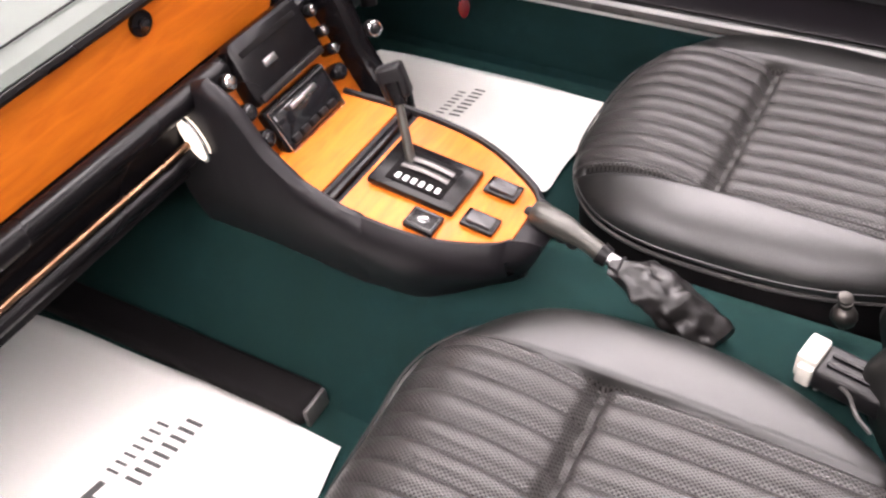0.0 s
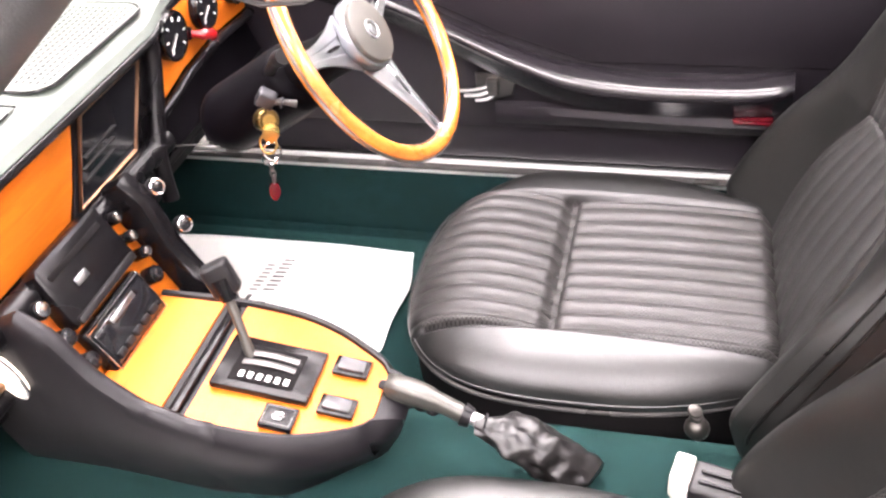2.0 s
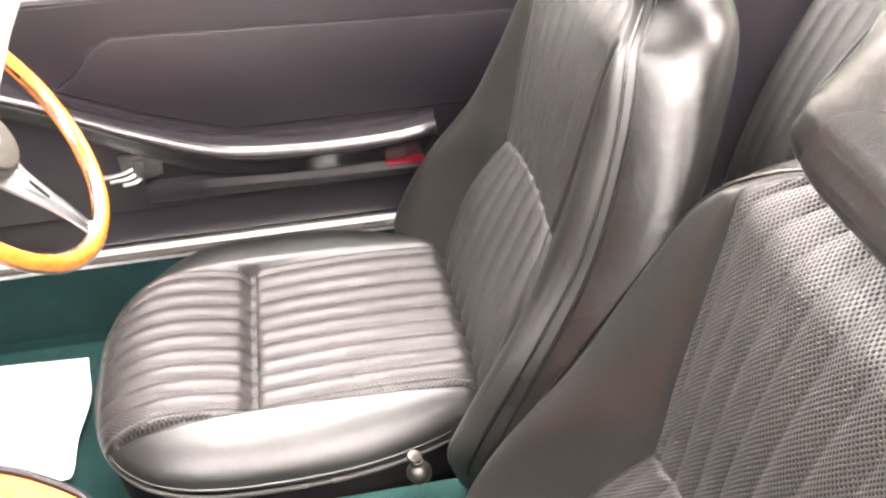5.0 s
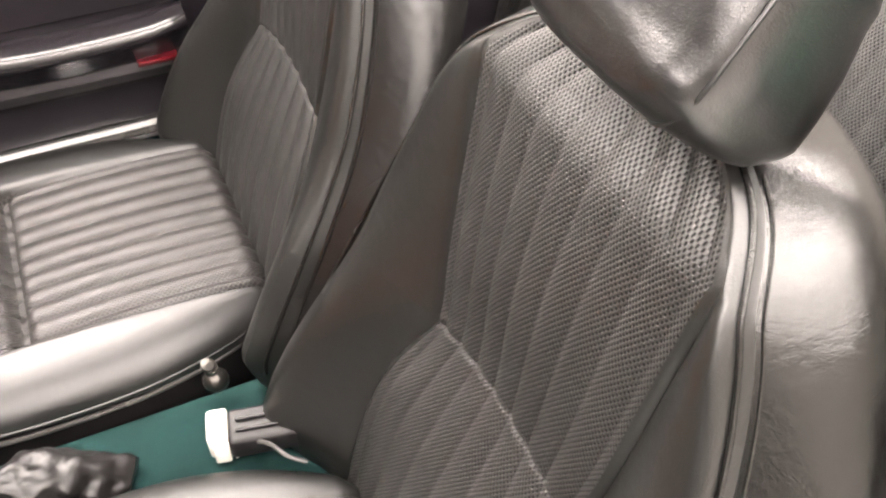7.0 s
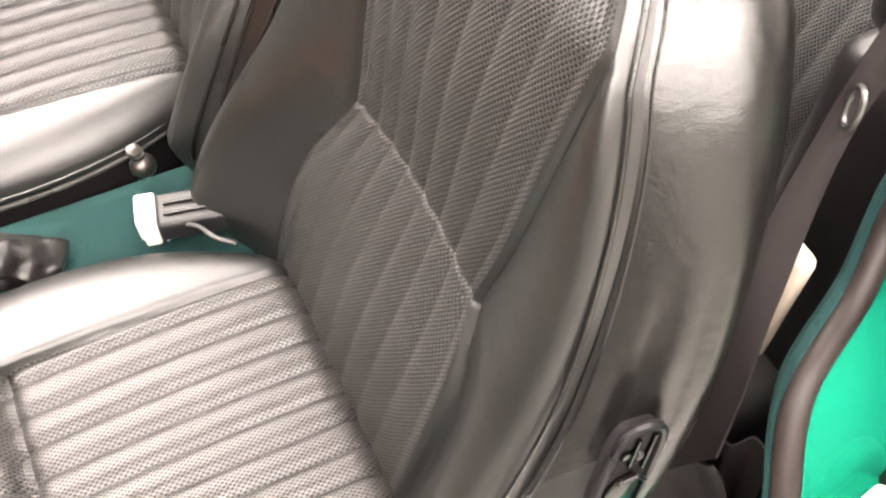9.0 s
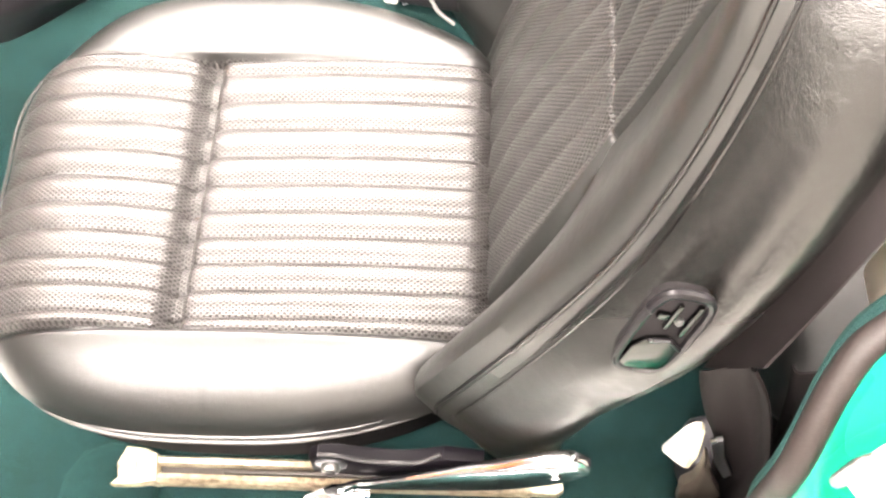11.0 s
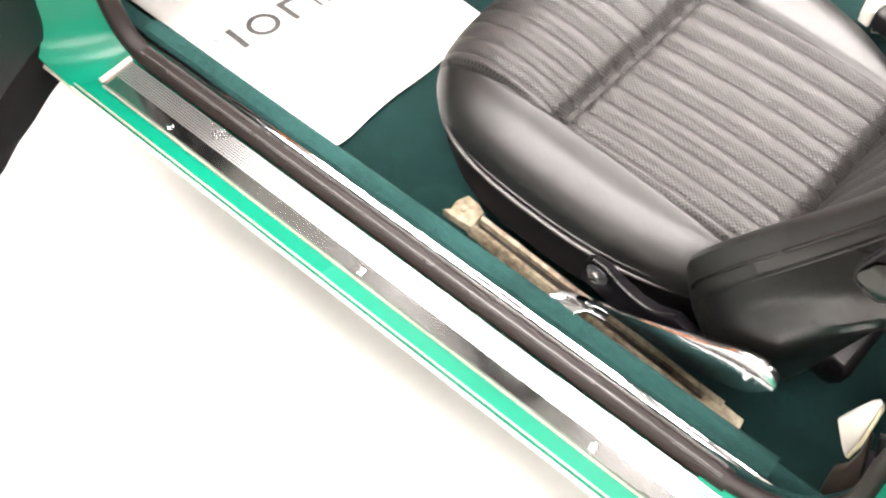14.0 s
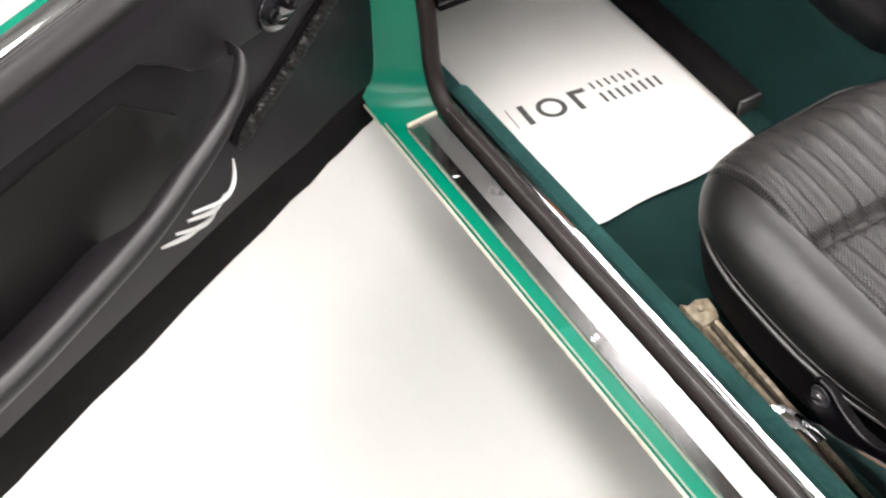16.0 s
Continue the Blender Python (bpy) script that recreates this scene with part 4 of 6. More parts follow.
# ---- centre console ----
def console():
    c = thing("centre_console", "black centre console with varnished wood top", "console")
    # outline of the wood from front to rear (x, near y, far y, z)
    st = [(-0.345, -0.085, 0.118, 0.575), (-0.23, -0.09, 0.122, 0.568), (-0.14, -0.09, 0.118, 0.558), (-0.08, -0.082, 0.104, 0.55), (-0.03, -0.062, 0.08, 0.543), (0.0, -0.045, 0.06, 0.54), (0.012, -0.03, 0.045, 0.538)]
    def section(x, a, b, z):
        lo = 0.42
        ctr, hw = (a + b) / 2, (b - a) / 2
        o = 0.022
        k = 0.004 + 0.04 * ease(-0.12, 0.01, x)
        near = [(x, a + k, 0.425), (x, a - 0.012 + k * 0.6, 0.465), (x, a - o - 0.002 + k * 0.2, z - 0.055), (x, a - o - 0.004, z - 0.02), (x, a - o + 0.004, z - 0.004), (x, a - o + 0.013, z + 0.005), (x, a - 0.003, z + 0.004), (x, a, z - 0.004)]
        far = [(x, b - k, 0.425), (x, b + 0.012 - k * 0.6, 0.465), (x, b + o + 0.002 - k * 0.2, z - 0.055), (x, b + o + 0.004, z - 0.02), (x, b + o - 0.004, z - 0.004), (x, b + o - 0.013, z + 0.005), (x, b + 0.003, z + 0.004), (x, b, z - 0.004)]
        return near + far[::-1]
    dense = curve([(x, a, b) for x, a, b, z in st], 6)
    zs = curve([(x, z, 0) for x, a, b, z in st], 6)
    loops = [section(p.x, p.y, p.z, q.y) for p, q in zip(dense, zs)]
    tail = loops[-1]
    for k, (dx, sc, dz) in enumerate([(0.014, 0.9, 0), (0.026, 0.72, -0.006), (0.034, 0.45, -0.02)]):
        my = sum(p[1] for p in tail) / len(tail)
        loops.append([(tail[0][0] + dx - 0.055 * clamp((0.53 - z) / 0.1), my + (y - my) * sc, z if z < 0.44 else z + dz) for x, y, z in tail])
    part("body", loft(loops), CONSOLE_GREY, c, "black padded vinyl console body")
    outline = [(p.x, p.y + 0.001) for p in dense] + [(p.x, p.z - 0.001) for p in reversed(dense)]
    def wz(x):
        return np.interp(x, [s[0] for s in st], [s[3] for s in st])
    def panel(x0, x1):
        b = bmesh.new()
        lo = [p for p in dense if x0 - 1e-6 <= p.x <= x1 + 1e-6]
        top = [[(p.x, p.y, wz(p.x)), (p.x, p.z, wz(p.x))] for p in lo]
        return loft([[(x, y0, z - 0.004), (x, y0, z), (x, y1, z), (x, y1, z - 0.004)] for ((x, y0, z), (_, y1, _)) in [(r[0], r[1]) for r in top]], bm=b)
    part("wood_panel", panel(-0.345, -0.235), WOOD, c, "orange varnished wood veneer")
    part("wood_panel", panel(-0.224, 0.02), WOOD, c, "orange varnished wood veneer")
    part("divider", box(-0.236, -0.222, -0.088, 0.12, 0.56, 0.573, 0.003), SATIN_BLACK, c, "black divider strip")
    # gear selector
    tilt = pose(-0.137, 0.01, 0.561, 0, 8, 0)
    g = part("selector_gate", box(-0.066, 0.066, -0.046, 0.046, -0.004, 0.007, 0.003), SATIN_BLACK, c, "black gear selector plate", local=tilt)
    part("gate_well", box(-0.045, 0.042, -0.034, 0.03, 0.005, 0.0085, 0.001), MATT_BLACK, g)
    for k in range(2):
        b2 = loft([[(x, -0.006 + k * 0.016 + c, 0.0088 + 0.004 * (1 - (x / 0.038) ** 2) + (0.0012 if 0.001 < c < 0.009 else 0)) for c in (0.0, 0.002, 0.005, 0.008, 0.010)] for x in [-0.036 + 0.009 * n for n in range(9)]], closed=False)
        part("gate_slide", b2, DULL_STEEL, g, "curved steel slide")
    part("mark_strip", box(-0.037, 0.037, -0.032, -0.012, 0.0086, 0.0092), MATT_BLACK, g, smooth=False)
    for k in range(6):
        x = -0.033 + k * 0.0122
        part("mark", box(x, x + 0.0062, -0.028, -0.018, 0.0093, 0.0098), WHITE_PLASTIC, g, smooth=False)
    lever = part("gear_lever", tube([(-0.165, 0.02, 0.565), (-0.178, 0.035, 0.60), (-0.20, 0.058, 0.648)], [0.0075, 0.0065, 0.006], 12), GRIP_METAL, c, "dull steel gear lever")
    part("collar", tube([(-0.195, 0.053, 0.637), (-0.207, 0.066, 0.662)], [0.010, 0.018], 12), SATIN_BLACK, lever)
    part("grip", box(-0.019, 0.019, -0.013, 0.013, -0.026, 0.022, 0.006, 3, m=pose(-0.208, 0.066, 0.666, -14, -18, 24)), BLACK_PLASTIC, lever, "black T-shaped grip")
    # switches
    def rocker(x, y, z):
        s = part("switch", box(-0.024, 0.024, -0.016, 0.016, 0, 0.006, 0.002), SATIN_BLACK, c, local=pose(x, y, z, 0, 8, 0))
        part("rocker", box(-0.018, 0.018, -0.011, 0.011, 0.005, 0.011, 0.002), ROCKER_GREY, s, "dark grey rocker", local=pose(0, 0, 0, 0, 3, 0))
    rocker(-0.036, 0.042, 0.546)
    rocker(-0.034, -0.028, 0.546)
    s = part("switch", box(-0.022, 0.022, -0.018, 0.018, 0, 0.009, 0.002), SATIN_BLACK, c, local=pose(-0.098, -0.065, 0.553, 0, 8, 0))
    part("dial", disc(0.009, 0.003, 18, 0.001, pose(0, 0, 0.0095)), GLASS_DARK, s)
    part("pointer", box(-0.006, 0.006, -0.0012, 0.0012, 0.0108, 0.012, m=pose(0, 0, 0, 0, 0, 35)), BRUSHED, s, smooth=False)
    part("frame", tube([(x, y, 0.009) for x, y in ((-0.018, -0.014), (0.018, -0.014), (0.018, 0.014), (-0.018, 0.014))], 0.0012, 6, closed=True), BEAD, s)
    # arms up to the dash, with the courtesy lamp
    arm_top = [(-0.475, 0.625), (-0.44, 0.70), (-0.385, 0.725), (-0.35, 0.70), (-0.31, 0.638), (-0.26, 0.598), (-0.20, 0.5765), (-0.175, 0.571), (-0.155, 0.552)]
    loops = []
    for k in range(33):
        x = -0.475 + 0.32 * k / 32
        t = np.interp(x, [q[0] for q in arm_top], [q[1] for q in arm_top])
        e = np.interp(x, [q.x for q in dense], [q.y for q in dense]) - 0.001 + 0.005 * ease(-0.21, -0.13, x)
        loops.append([(x, e + 0.004, 0.425), (x, e - 0.0105, 0.465), (x, e - 0.0245, min(t - 0.04, 0.52)), (x, e - 0.0265, t - 0.022), (x, e - 0.0225, t - 0.008), (x, e - 0.014, t - 0.001), (x, e - 0.006, t - 0.001), (x, e - 0.001, t - 0.006), (x, e + 0.001, t - 0.02), (x, e + 0.001, 0.42)])
    part("arm", loft(loops), CONSOLE_GREY, c, "black padded side arm")
    far_arm = [(-0.48, 0.44), (-0.455, 0.62), (-0.44, 0.71), (-0.39, 0.735), (-0.36, 0.70), (-0.34, 0.63), (-0.31, 0.575), (-0.27, 0.555), (-0.26, 0.44)]
    part("arm", prism(far_arm, "y", 0.16, 0.20, 0.010), SATIN_BLACK, c, "black padded side arm")
    for x, y, z in ((-0.362, 0.205, 0.703), (-0.340, 0.212, 0.634)):
        k = part("vent_knob", disc(0.0135, 0.014, 20, 0.002, aim(x, y, z, (1, -0.55, 0.5))), BLACK_PLASTIC, c)
        face_m = aim(x + 0.006, y - 0.0033, z + 0.003, (1, -0.55, 0.5))
        part("cap", disc(0.0085, 0.003, 20, 0.001, face_m), GLASS_DARK, k)
        part("ring", tube([face_m @ Vector((0.0105 * math.cos(a), 0.0105 * math.sin(a), 0.002)) for a in [n * math.pi / 12 for n in range(24)]], 0.0017, 8, closed=True), CHROME, k, "chrome knob ring")
    part("lamp_lens", prism([(-0.415 + 0.014 * math.cos(a) - 0.011 * math.sin(a), 0.637 + 0.030 * math.sin(a)) for a in [k * math.pi / 10 for k in range(20)]], "y", -0.126, -0.112, 0.002), COURTESY, c, "lit oval courtesy lamp")
    part("lamp_rim", tube([(-0.415 + 0.0155 * math.cos(a) - 0.012 * math.sin(a), -0.121, 0.637 + 0.033 * math.sin(a)) for a in [k * math.pi / 12 for k in range(24)]], 0.003, 6, closed=True), CHROME, c)
    # radio and heater stack between the arms
    face = pose(-0.385, 0.01, 0.635, 0, -28, 0)   # local z up the face, local x out of it
    stack = part("radio_panel", box(-0.06, 0.0, -0.112, 0.152, -0.095, 0.070, 0.004), WOOD, c, "wood veneered radio panel", local=face)
    radio = part("radio", box(0, 0.020, -0.045, 0.095, -0.088, -0.010, 0.006, 3), SATIN_BLACK, stack, "chrome edged car radio")
    part("radio_face", box(0.019, 0.023, -0.036, 0.086, -0.076, -0.022, 0.002), GLASS_DARK, radio)
    rim = [(-0.040, -0.082), (0.090, -0.082), (0.090, -0.016), (-0.040, -0.016)]
    part("radio_trim", tube([(0.021, y, z) for y, z in rim], 0.0022, 6, closed=True), CHROME, radio, "chrome radio trim")
    part("dial_strip", box(0.022, 0.0245, 0.0, 0.06, -0.034, -0.026, 0.001), BRUSHED, radio)
    for y in (-0.022, 0.0, 0.022, 0.044, 0.066):
        part("preset_key", box(0.021, 0.028, y - 0.008, y + 0.008, -0.072, -0.062, 0.002), BLACK_PLASTIC, radio)
    for y in (-0.064, 0.114):
        k = part("knob", disc(0.013, 0.026, 22, 0.003, aim(0.014, y, -0.040, (1, 0, 0))), SATIN_BLACK, stack)
        part("cap", disc(0.0085, 0.003, 18, 0.001, aim(0.0285, y, -0.040, (1, 0, 0))), GLASS_DARK, k)
    heater = part("heater_panel", prism([(-0.046, 0.0), (-0.050, 0.012), (-0.044, 0.085), (-0.036, 0.092), (0.10, 0.092), (0.108, 0.085), (0.108, 0.008), (0.10, 0.0)], "x", 0, 0.03, 0.006), SATIN_BLACK, stack, "black heater control panel")
    part("heater_lip", box(0.028, 0.035, -0.042, 0.10, 0.0, 0.012, 0.003), BLACK_PLASTIC, heater)
    part("heater_slot", box(0.029, 0.0325, -0.03, 0.09, 0.066, 0.074, 0.001), MATT_BLACK, heater)
    part("badge", box(0.03, 0.0325, -0.004, 0.022, 0.036, 0.047, 0.001), BRUSHED, heater)
    for y, z, shiny in ((-0.066, 0.052, True), (-0.066, 0.004, False), (0.128, 0.055, True), (0.127, 0.022, True), (0.127, -0.008, True)):
        k = part("control_knob", disc(0.0125 if y < 0 else 0.009, 0.03, 20, 0.002, aim(0.012, y, z, (1, 0, 0))), SATIN_BLACK, stack)
        part("cap", disc(0.010 if y < 0 else 0.007, 0.004, 18, 0.001, aim(0.0285, y, z, (1, 0, 0))), CHROME if shiny else GLASS_DARK, k, "round knob cap")
    return c


def handbrake():
    h = thing("handbrake", "handbrake with silver grip and crumpled black leather boot", "handbrake")
    line = curve([(0.016, 0.027, 0.537), (0.035, 0.022, 0.541), (0.08, 0.013, 0.538), (0.122, 0.004, 0.526)], 6)
    loops = []
    for k, q in enumerate(line):
        t = k / (len(line) - 1)
        r = 0.0165 * (0.72 + 0.28 * math.sin(clamp(t * 1.25 + 0.12) * math.pi) ** 0.4)
        loops.append([(q.x, q.y + r * math.copysign(abs(math.cos(a)) ** 0.7, math.cos(a)), q.z + r * math.copysign(abs(math.sin(a)) ** 0.7, math.sin(a))) for a in [n * math.pi / 8 for n in range(16)]])
    part("grip", loft(loops), GRIP_METAL, h, "worn silver grip")
    for k in range(5):
        q = line[4 + 2 * k]
        part("finger_rib", ball(0.0105, pose(q.x, q.y - 0.003, q.z - 0.013), seg=10), BLACK_PLASTIC, h)
    part("button", disc(0.008, 0.014, 14, 0.002, aim(0.012, 0.027, 0.537, (-1, 0.2, 0))), BLACK_PLASTIC, h)
    part("end_collar", tube([(0.12, 0.0045, 0.5265), (0.132, 0.0025, 0.523)], [0.0155, 0.013], 14), SATIN_BLACK, h)
    part("shaft", tube([(0.13, 0.003, 0.524), (0.165, 0, 0.512)], 0.009, 12), BRUSHED, h, "steel shaft")
    loops = []
    from_noise = random.Random(11)
    ph = [from_noise.uniform(0, 6.3) for _ in range(8)]
    for i in range(49):
        t = i / 48
        x, z = 0.138 + 0.150 * t, 0.519 - 0.072 * t ** 1.3
        r = 0.0130 + 0.018 * math.sin(math.pi * clamp(0.08 + 0.80 * t)) ** 1.2 * ease(0.02, 0.30, t)
        lp = []
        for n in range(36):
            a = n * math.pi / 18
            f = 1 + 0.11 * math.sin(3 * a + 9 * t + ph[0]) + 0.08 * math.sin(5 * a - 14 * t + ph[1]) + 0.05 * math.sin(2 * a + 27 * t + ph[2]) + 0.035 * math.sin(7 * a + 31 * t + ph[3]) + 0.05 * math.sin(38 * t + 1.3 * math.sin(a + ph[4]) + ph[5]) * t
            f *= ease(-0.1, 0.12, t) * 0.25 + 0.75
            lp.append((x + 0.01 * math.sin(a + ph[6]) * t, -0.004 + 1.1 * r * f * math.cos(a), max(0.434, z + 0.82 * r * f * math.sin(a))))
        loops.append(lp)
    part("boot", loft(loops), leather("boot_leather", (0.008, 0.007, 0.007), 0.27, 0.2, 0.5, 0.5), h, "crumpled black leather boot")
    part("boot_tie", tube([(0.150 + 0.001 * math.sin(a), -0.001 + 0.0155 * math.cos(a), 0.514 + 0.0155 * math.sin(a)) for a in [n * math.pi / 8 for n in range(16)]], 0.002, 6, closed=True), BLACK_PLASTIC, h)
    return h


def buckle():
    b = thing("belt_buckle", "black seat belt buckle with a white end", "seat belt", m=pose(0.385, -0.01, 0.478, 0, 0, -12))
    part("housing", box(0.02, 0.16, -0.026, 0.026, -0.02, 0.012, 0.006, 3), BLACK_PLASTIC, b)
    for k in (-0.012, 0.004):
        part("rib", box(0.03, 0.15, k, k + 0.004, 0.012, 0.016, 0.001), SATIN_BLACK, b)
    part("button", box(-0.004, 0.021, -0.018, 0.027, -0.022, 0.015, 0.004), CREAM_WHITE, b, "white release button")
    part("button_step", box(0.002, 0.021, -0.027, -0.017, -0.022, 0.008, 0.003), CREAM_WHITE, b)
    part("stalk", tube(curve([(0.15, 0, -0.005), (0.22, 0.005, -0.02), (0.30, 0.01, -0.06)], 4), 0.012, 8), SATIN_BLACK, b)
    return b


# ---- dashboard ----
def dashboard():
    d = thing("dashboard", "wood veneered dashboard with pale green-grey top", "dashboard")
    X = -0.43
    edge = lambda y: -0.026 * ease(0.37, 0.50, y)
    loops = []
    for y in [-0.76, -0.3, 0.0, 0.30] + [0.36 + 0.02 * k for k in range(9)] + [0.7, 0.86]:
        e = X + edge(y)
        loops.append([(e + 0.012, y, 0.846), (e + 0.018, y, 0.855), (e + 0.01, y, 0.866), (e - 0.03, y, 0.872), (-0.62, y, 0.885), (-0.95, y, 0.875), (-0.95, y, 0.83), (e - 0.02, y, 0.835)])
    part("top_pad", loft(loops), DASH_TOP, d, "pale green-grey dash top")
    part("top_lip", tube([(X + 0.014 + edge(y), y, 0.846 + 0.004 * ease(0.37, 0.5, y)) for y in (-0.76, 0.05, 0.30, 0.36, 0.39, 0.42, 0.45, 0.48, 0.52, 0.7, 0.86)], 0.008, 8), SATIN_BLACK, d, "black lip")
    def plate(x0, x1, y0, y1, r):
        out = []
        for cx, cy, a0 in ((x1 - r, y1 - r, 0), (x0 + r, y1 - r, 90), (x0 + r, y0 + r, 180), (x1 - r, y0 + r, 270)):
            out += [(cx + r * math.cos(radians(a0 + k * 18)), cy + r * math.sin(radians(a0 + k * 18))) for k in range(6)]
        return out
    grille = part("speaker_grille", prism(plate(-0.575, -0.444, 0.153, 0.437, 0.034), "z", 0.872, 0.8795, 0.002), DASH_TOP, d, "perforated speaker grille")
    part("grille_edge", tube([(x, y, 0.8775) for x, y in plate(-0.577, -0.442, 0.151, 0.439, 0.035)], 0.0018, 6, closed=True), SATIN_BLACK, grille)
    for i in range(11):
        for j in range(21):
            part("slot", box(-0.0013, 0.0013, -0.0032, 0.0032, -0.0006, 0.0005, m=pose(-0.565 + i * 0.0110, 0.175 + j * 0.012, 0.8803)), GRILLE_SHADE, grille, smooth=False)
    louvre = part("demist_vent", prism(plate(-0.57, -0.464, -0.02, 0.116, 0.006), "z", 0.872, 0.8765, 0.001), DASH_TOP, d, "flush demister panel")
    part("slot", prism(plate(-0.552, -0.478, 0.080, 0.106, 0.010), "z", 0.8762, 0.8772), BEAD, louvre, "dark demister slot", smooth=False)
    part("panel_edge", tube([(-0.57, 0.118, 0.8765), (-0.52, 0.118, 0.8765), (-0.463, 0.117, 0.8765)], 0.0013, 6), SATIN_BLACK, louvre)
    part("dash_seam", tube([(-0.45, -0.76, 0.8735), (-0.45, -0.135, 0.8735), (-0.463, 0.10, 0.8755)], 0.0015, 6), SATIN_BLACK, d, "thin dark seam")
    part("backing", box(X - 0.1, X - 0.012, -0.75, 0.84, 0.62, 0.84, 0.005), MATT_BLACK, d)
    lid = part("glovebox_lid", prism([(-0.50, 0.712), (0.099, 0.712), (0.122, 0.745), (0.143, 0.780), (0.160, 0.815), (0.170, 0.842), (-0.50, 0.842)], "x", X - 0.014, X, 0.003), WOOD, d, "orange varnished wood glovebox lid")
    # Unseen panel, added in black so the tread plate mirrors no wood
    part("dash_end", box(X - 0.014, X, -0.75, -0.505, 0.712, 0.842, 0.004), SATIN_BLACK, d, "unseen black panel closing the dash end")
    part("lock_plate", disc(0.017, 0.008, 24, 0.002, aim(X + 0.003, -0.13, 0.815, (1, 0, 0))), SATIN_BLACK, lid, "black glovebox lock")
    part("lock_barrel", disc(0.008, 0.008, 18, 0.001, aim(X + 0.008, -0.13, 0.815, (1, 0, 0))), GLASS_DARK, lid)
    vent = part("vent_surround", prism([(0.103, 0.706), (0.147, 0.780), (0.174, 0.842), (0.40, 0.842), (0.36, 0.706)], "x", X - 0.014, X + 0.001, 0.003), SATIN_BLACK, d, "black vent surround")
    rect = [(0.120, 0.716), (0.184, 0.829), (0.349, 0.830), (0.278, 0.716)]
    part("vent_rim", tube([(X + 0.003, y, z) for y, z in rect], 0.0034, 8, closed=True), BEZEL_BRONZE, vent, "bronze vent rim")
    part("vent_well", prism([(0.124, 0.719), (0.186, 0.826), (0.344, 0.827), (0.276, 0.719)], "x", X, X + 0.003), GLASS_DARK, vent, "glossy black vent opening")
    for z in (0.742, 0.757, 0.771):
        y = 0.134 + 0.56 * (z - 0.719)
        part("vane", prism([(y, z), (y + 0.085, z + 0.004), (y + 0.085, z + 0.006), (y, z + 0.003)], "x", X + 0.002, X + 0.006), BLACK_PLASTIC, vent, smooth=False)
    part("dash_corner", tube(curve([(X + 0.004, 0.395, 0.85), (X + 0.008, 0.372, 0.79), (X + 0.012, 0.335, 0.725), (X + 0.02, 0.305, 0.68), (X + 0.03, 0.29, 0.62)], 6), 0.014, 12), SATIN_BLACK, d, "black padded edge")
    part("roll", tube([(X + 0.012, -0.76, 0.695), (X + 0.012, 0.345, 0.695)], 0.019, 14), SATIN_BLACK, d, "black padded roll")
    part("lower_panel", box(X - 0.06, X - 0.004, -0.75, 0.345, 0.60, 0.69, 0.006), SATIN_BLACK, d, "dark lower panel")
    # Chrome rail: the reflection of the wood is painted on as bronze
    part("shelf_rail", tube([(X + 0.012, -0.76, 0.632), (X + 0.012, -0.13, 0.632)], 0.0055, 10), BEZEL_BRONZE, d, "chrome parcel shelf rail coloured by the wood it reflects")
    part("shelf_edge", tube([(X + 0.008, -0.76, 0.612), (X + 0.008, -0.13, 0.612)], 0.013, 10), SATIN_BLACK, d, "black shelf edge")
    part("parcel_shelf", box(-0.75, X, -0.75, -0.13, 0.575, 0.59, 0.004), MATT_BLACK, d)
    # instrument panel
    face = [(0.358, 0.733), (0.388, 0.752), (0.412, 0.768), (0.415, 0.785), (0.404, 0.808), (0.412, 0.826), (0.44, 0.846), (0.84, 0.848), (0.84, 0.737), (0.70, 0.746), (0.58, 0.754), (0.477, 0.748), (0.42, 0.737)]
    inst = part("instrument_panel", prism(face, "x", X - 0.02, X - 0.004, 0.002), WOOD, d, "orange varnished wood instrument panel")
    part("instrument_backing", box(X - 0.04, X - 0.012, 0.36, 0.84, 0.725, 0.846), SHADE_BLACK, d)
    def gauge(y, z, r):
        g = part("gauge", disc(r, 0.02, 36, 0.003, aim(X, y, z, (1, 0, 0))), SATIN_BLACK, inst, "black gauge")
        part("bezel", tube([(X + 0.011, y + r * 0.96 * math.cos(a), z + r * 0.96 * math.sin(a)) for a in [k * math.pi / 18 for k in range(36)]], 0.0026, 8, closed=True), SMOKED_CHROME, g, "dark chrome bezel")
        part("face", disc(r * 0.9, 0.002, 32, 0, aim(X + 0.0115, y, z, (1, 0, 0))), GLASS_DARK, g)
        for k in range(7):
            a = math.pi * (1.25 - k / 4)
            part("tick", box(-0.0006, 0.0006, -r * 0.03, r * 0.03, r * 0.62, r * 0.8, m=Matrix.Translation((X + 0.013, y, z)) @ Matrix.Rotation(a - math.pi / 2, 4, "X")), WHITE_PLASTIC, g, smooth=False)
        part("needle", box(0, 0.0008, -0.0012, 0.0012, -r * 0.1, r * 0.7, m=Matrix.Translation((X + 0.0135, y, z)) @ Matrix.Rotation(2.2, 4, "X")), WHITE_PLASTIC, g, smooth=False)
    gauge(0.454, 0.818, 0.039)
    gauge(0.572, 0.815, 0.036)
    gauge(0.69, 0.80, 0.026)
    rk = part("red_knob", tube(curve([(X + 0.004, 0.514, 0.794), (X + 0.018, 0.524, 0.789), (X + 0.022, 0.54, 0.782), (X + 0.016, 0.558, 0.772)], 4), [0.006] * 4 + [0.009] * 5 + [0.011] * 4, 12), KNOB_RED, inst, "red turn knob")
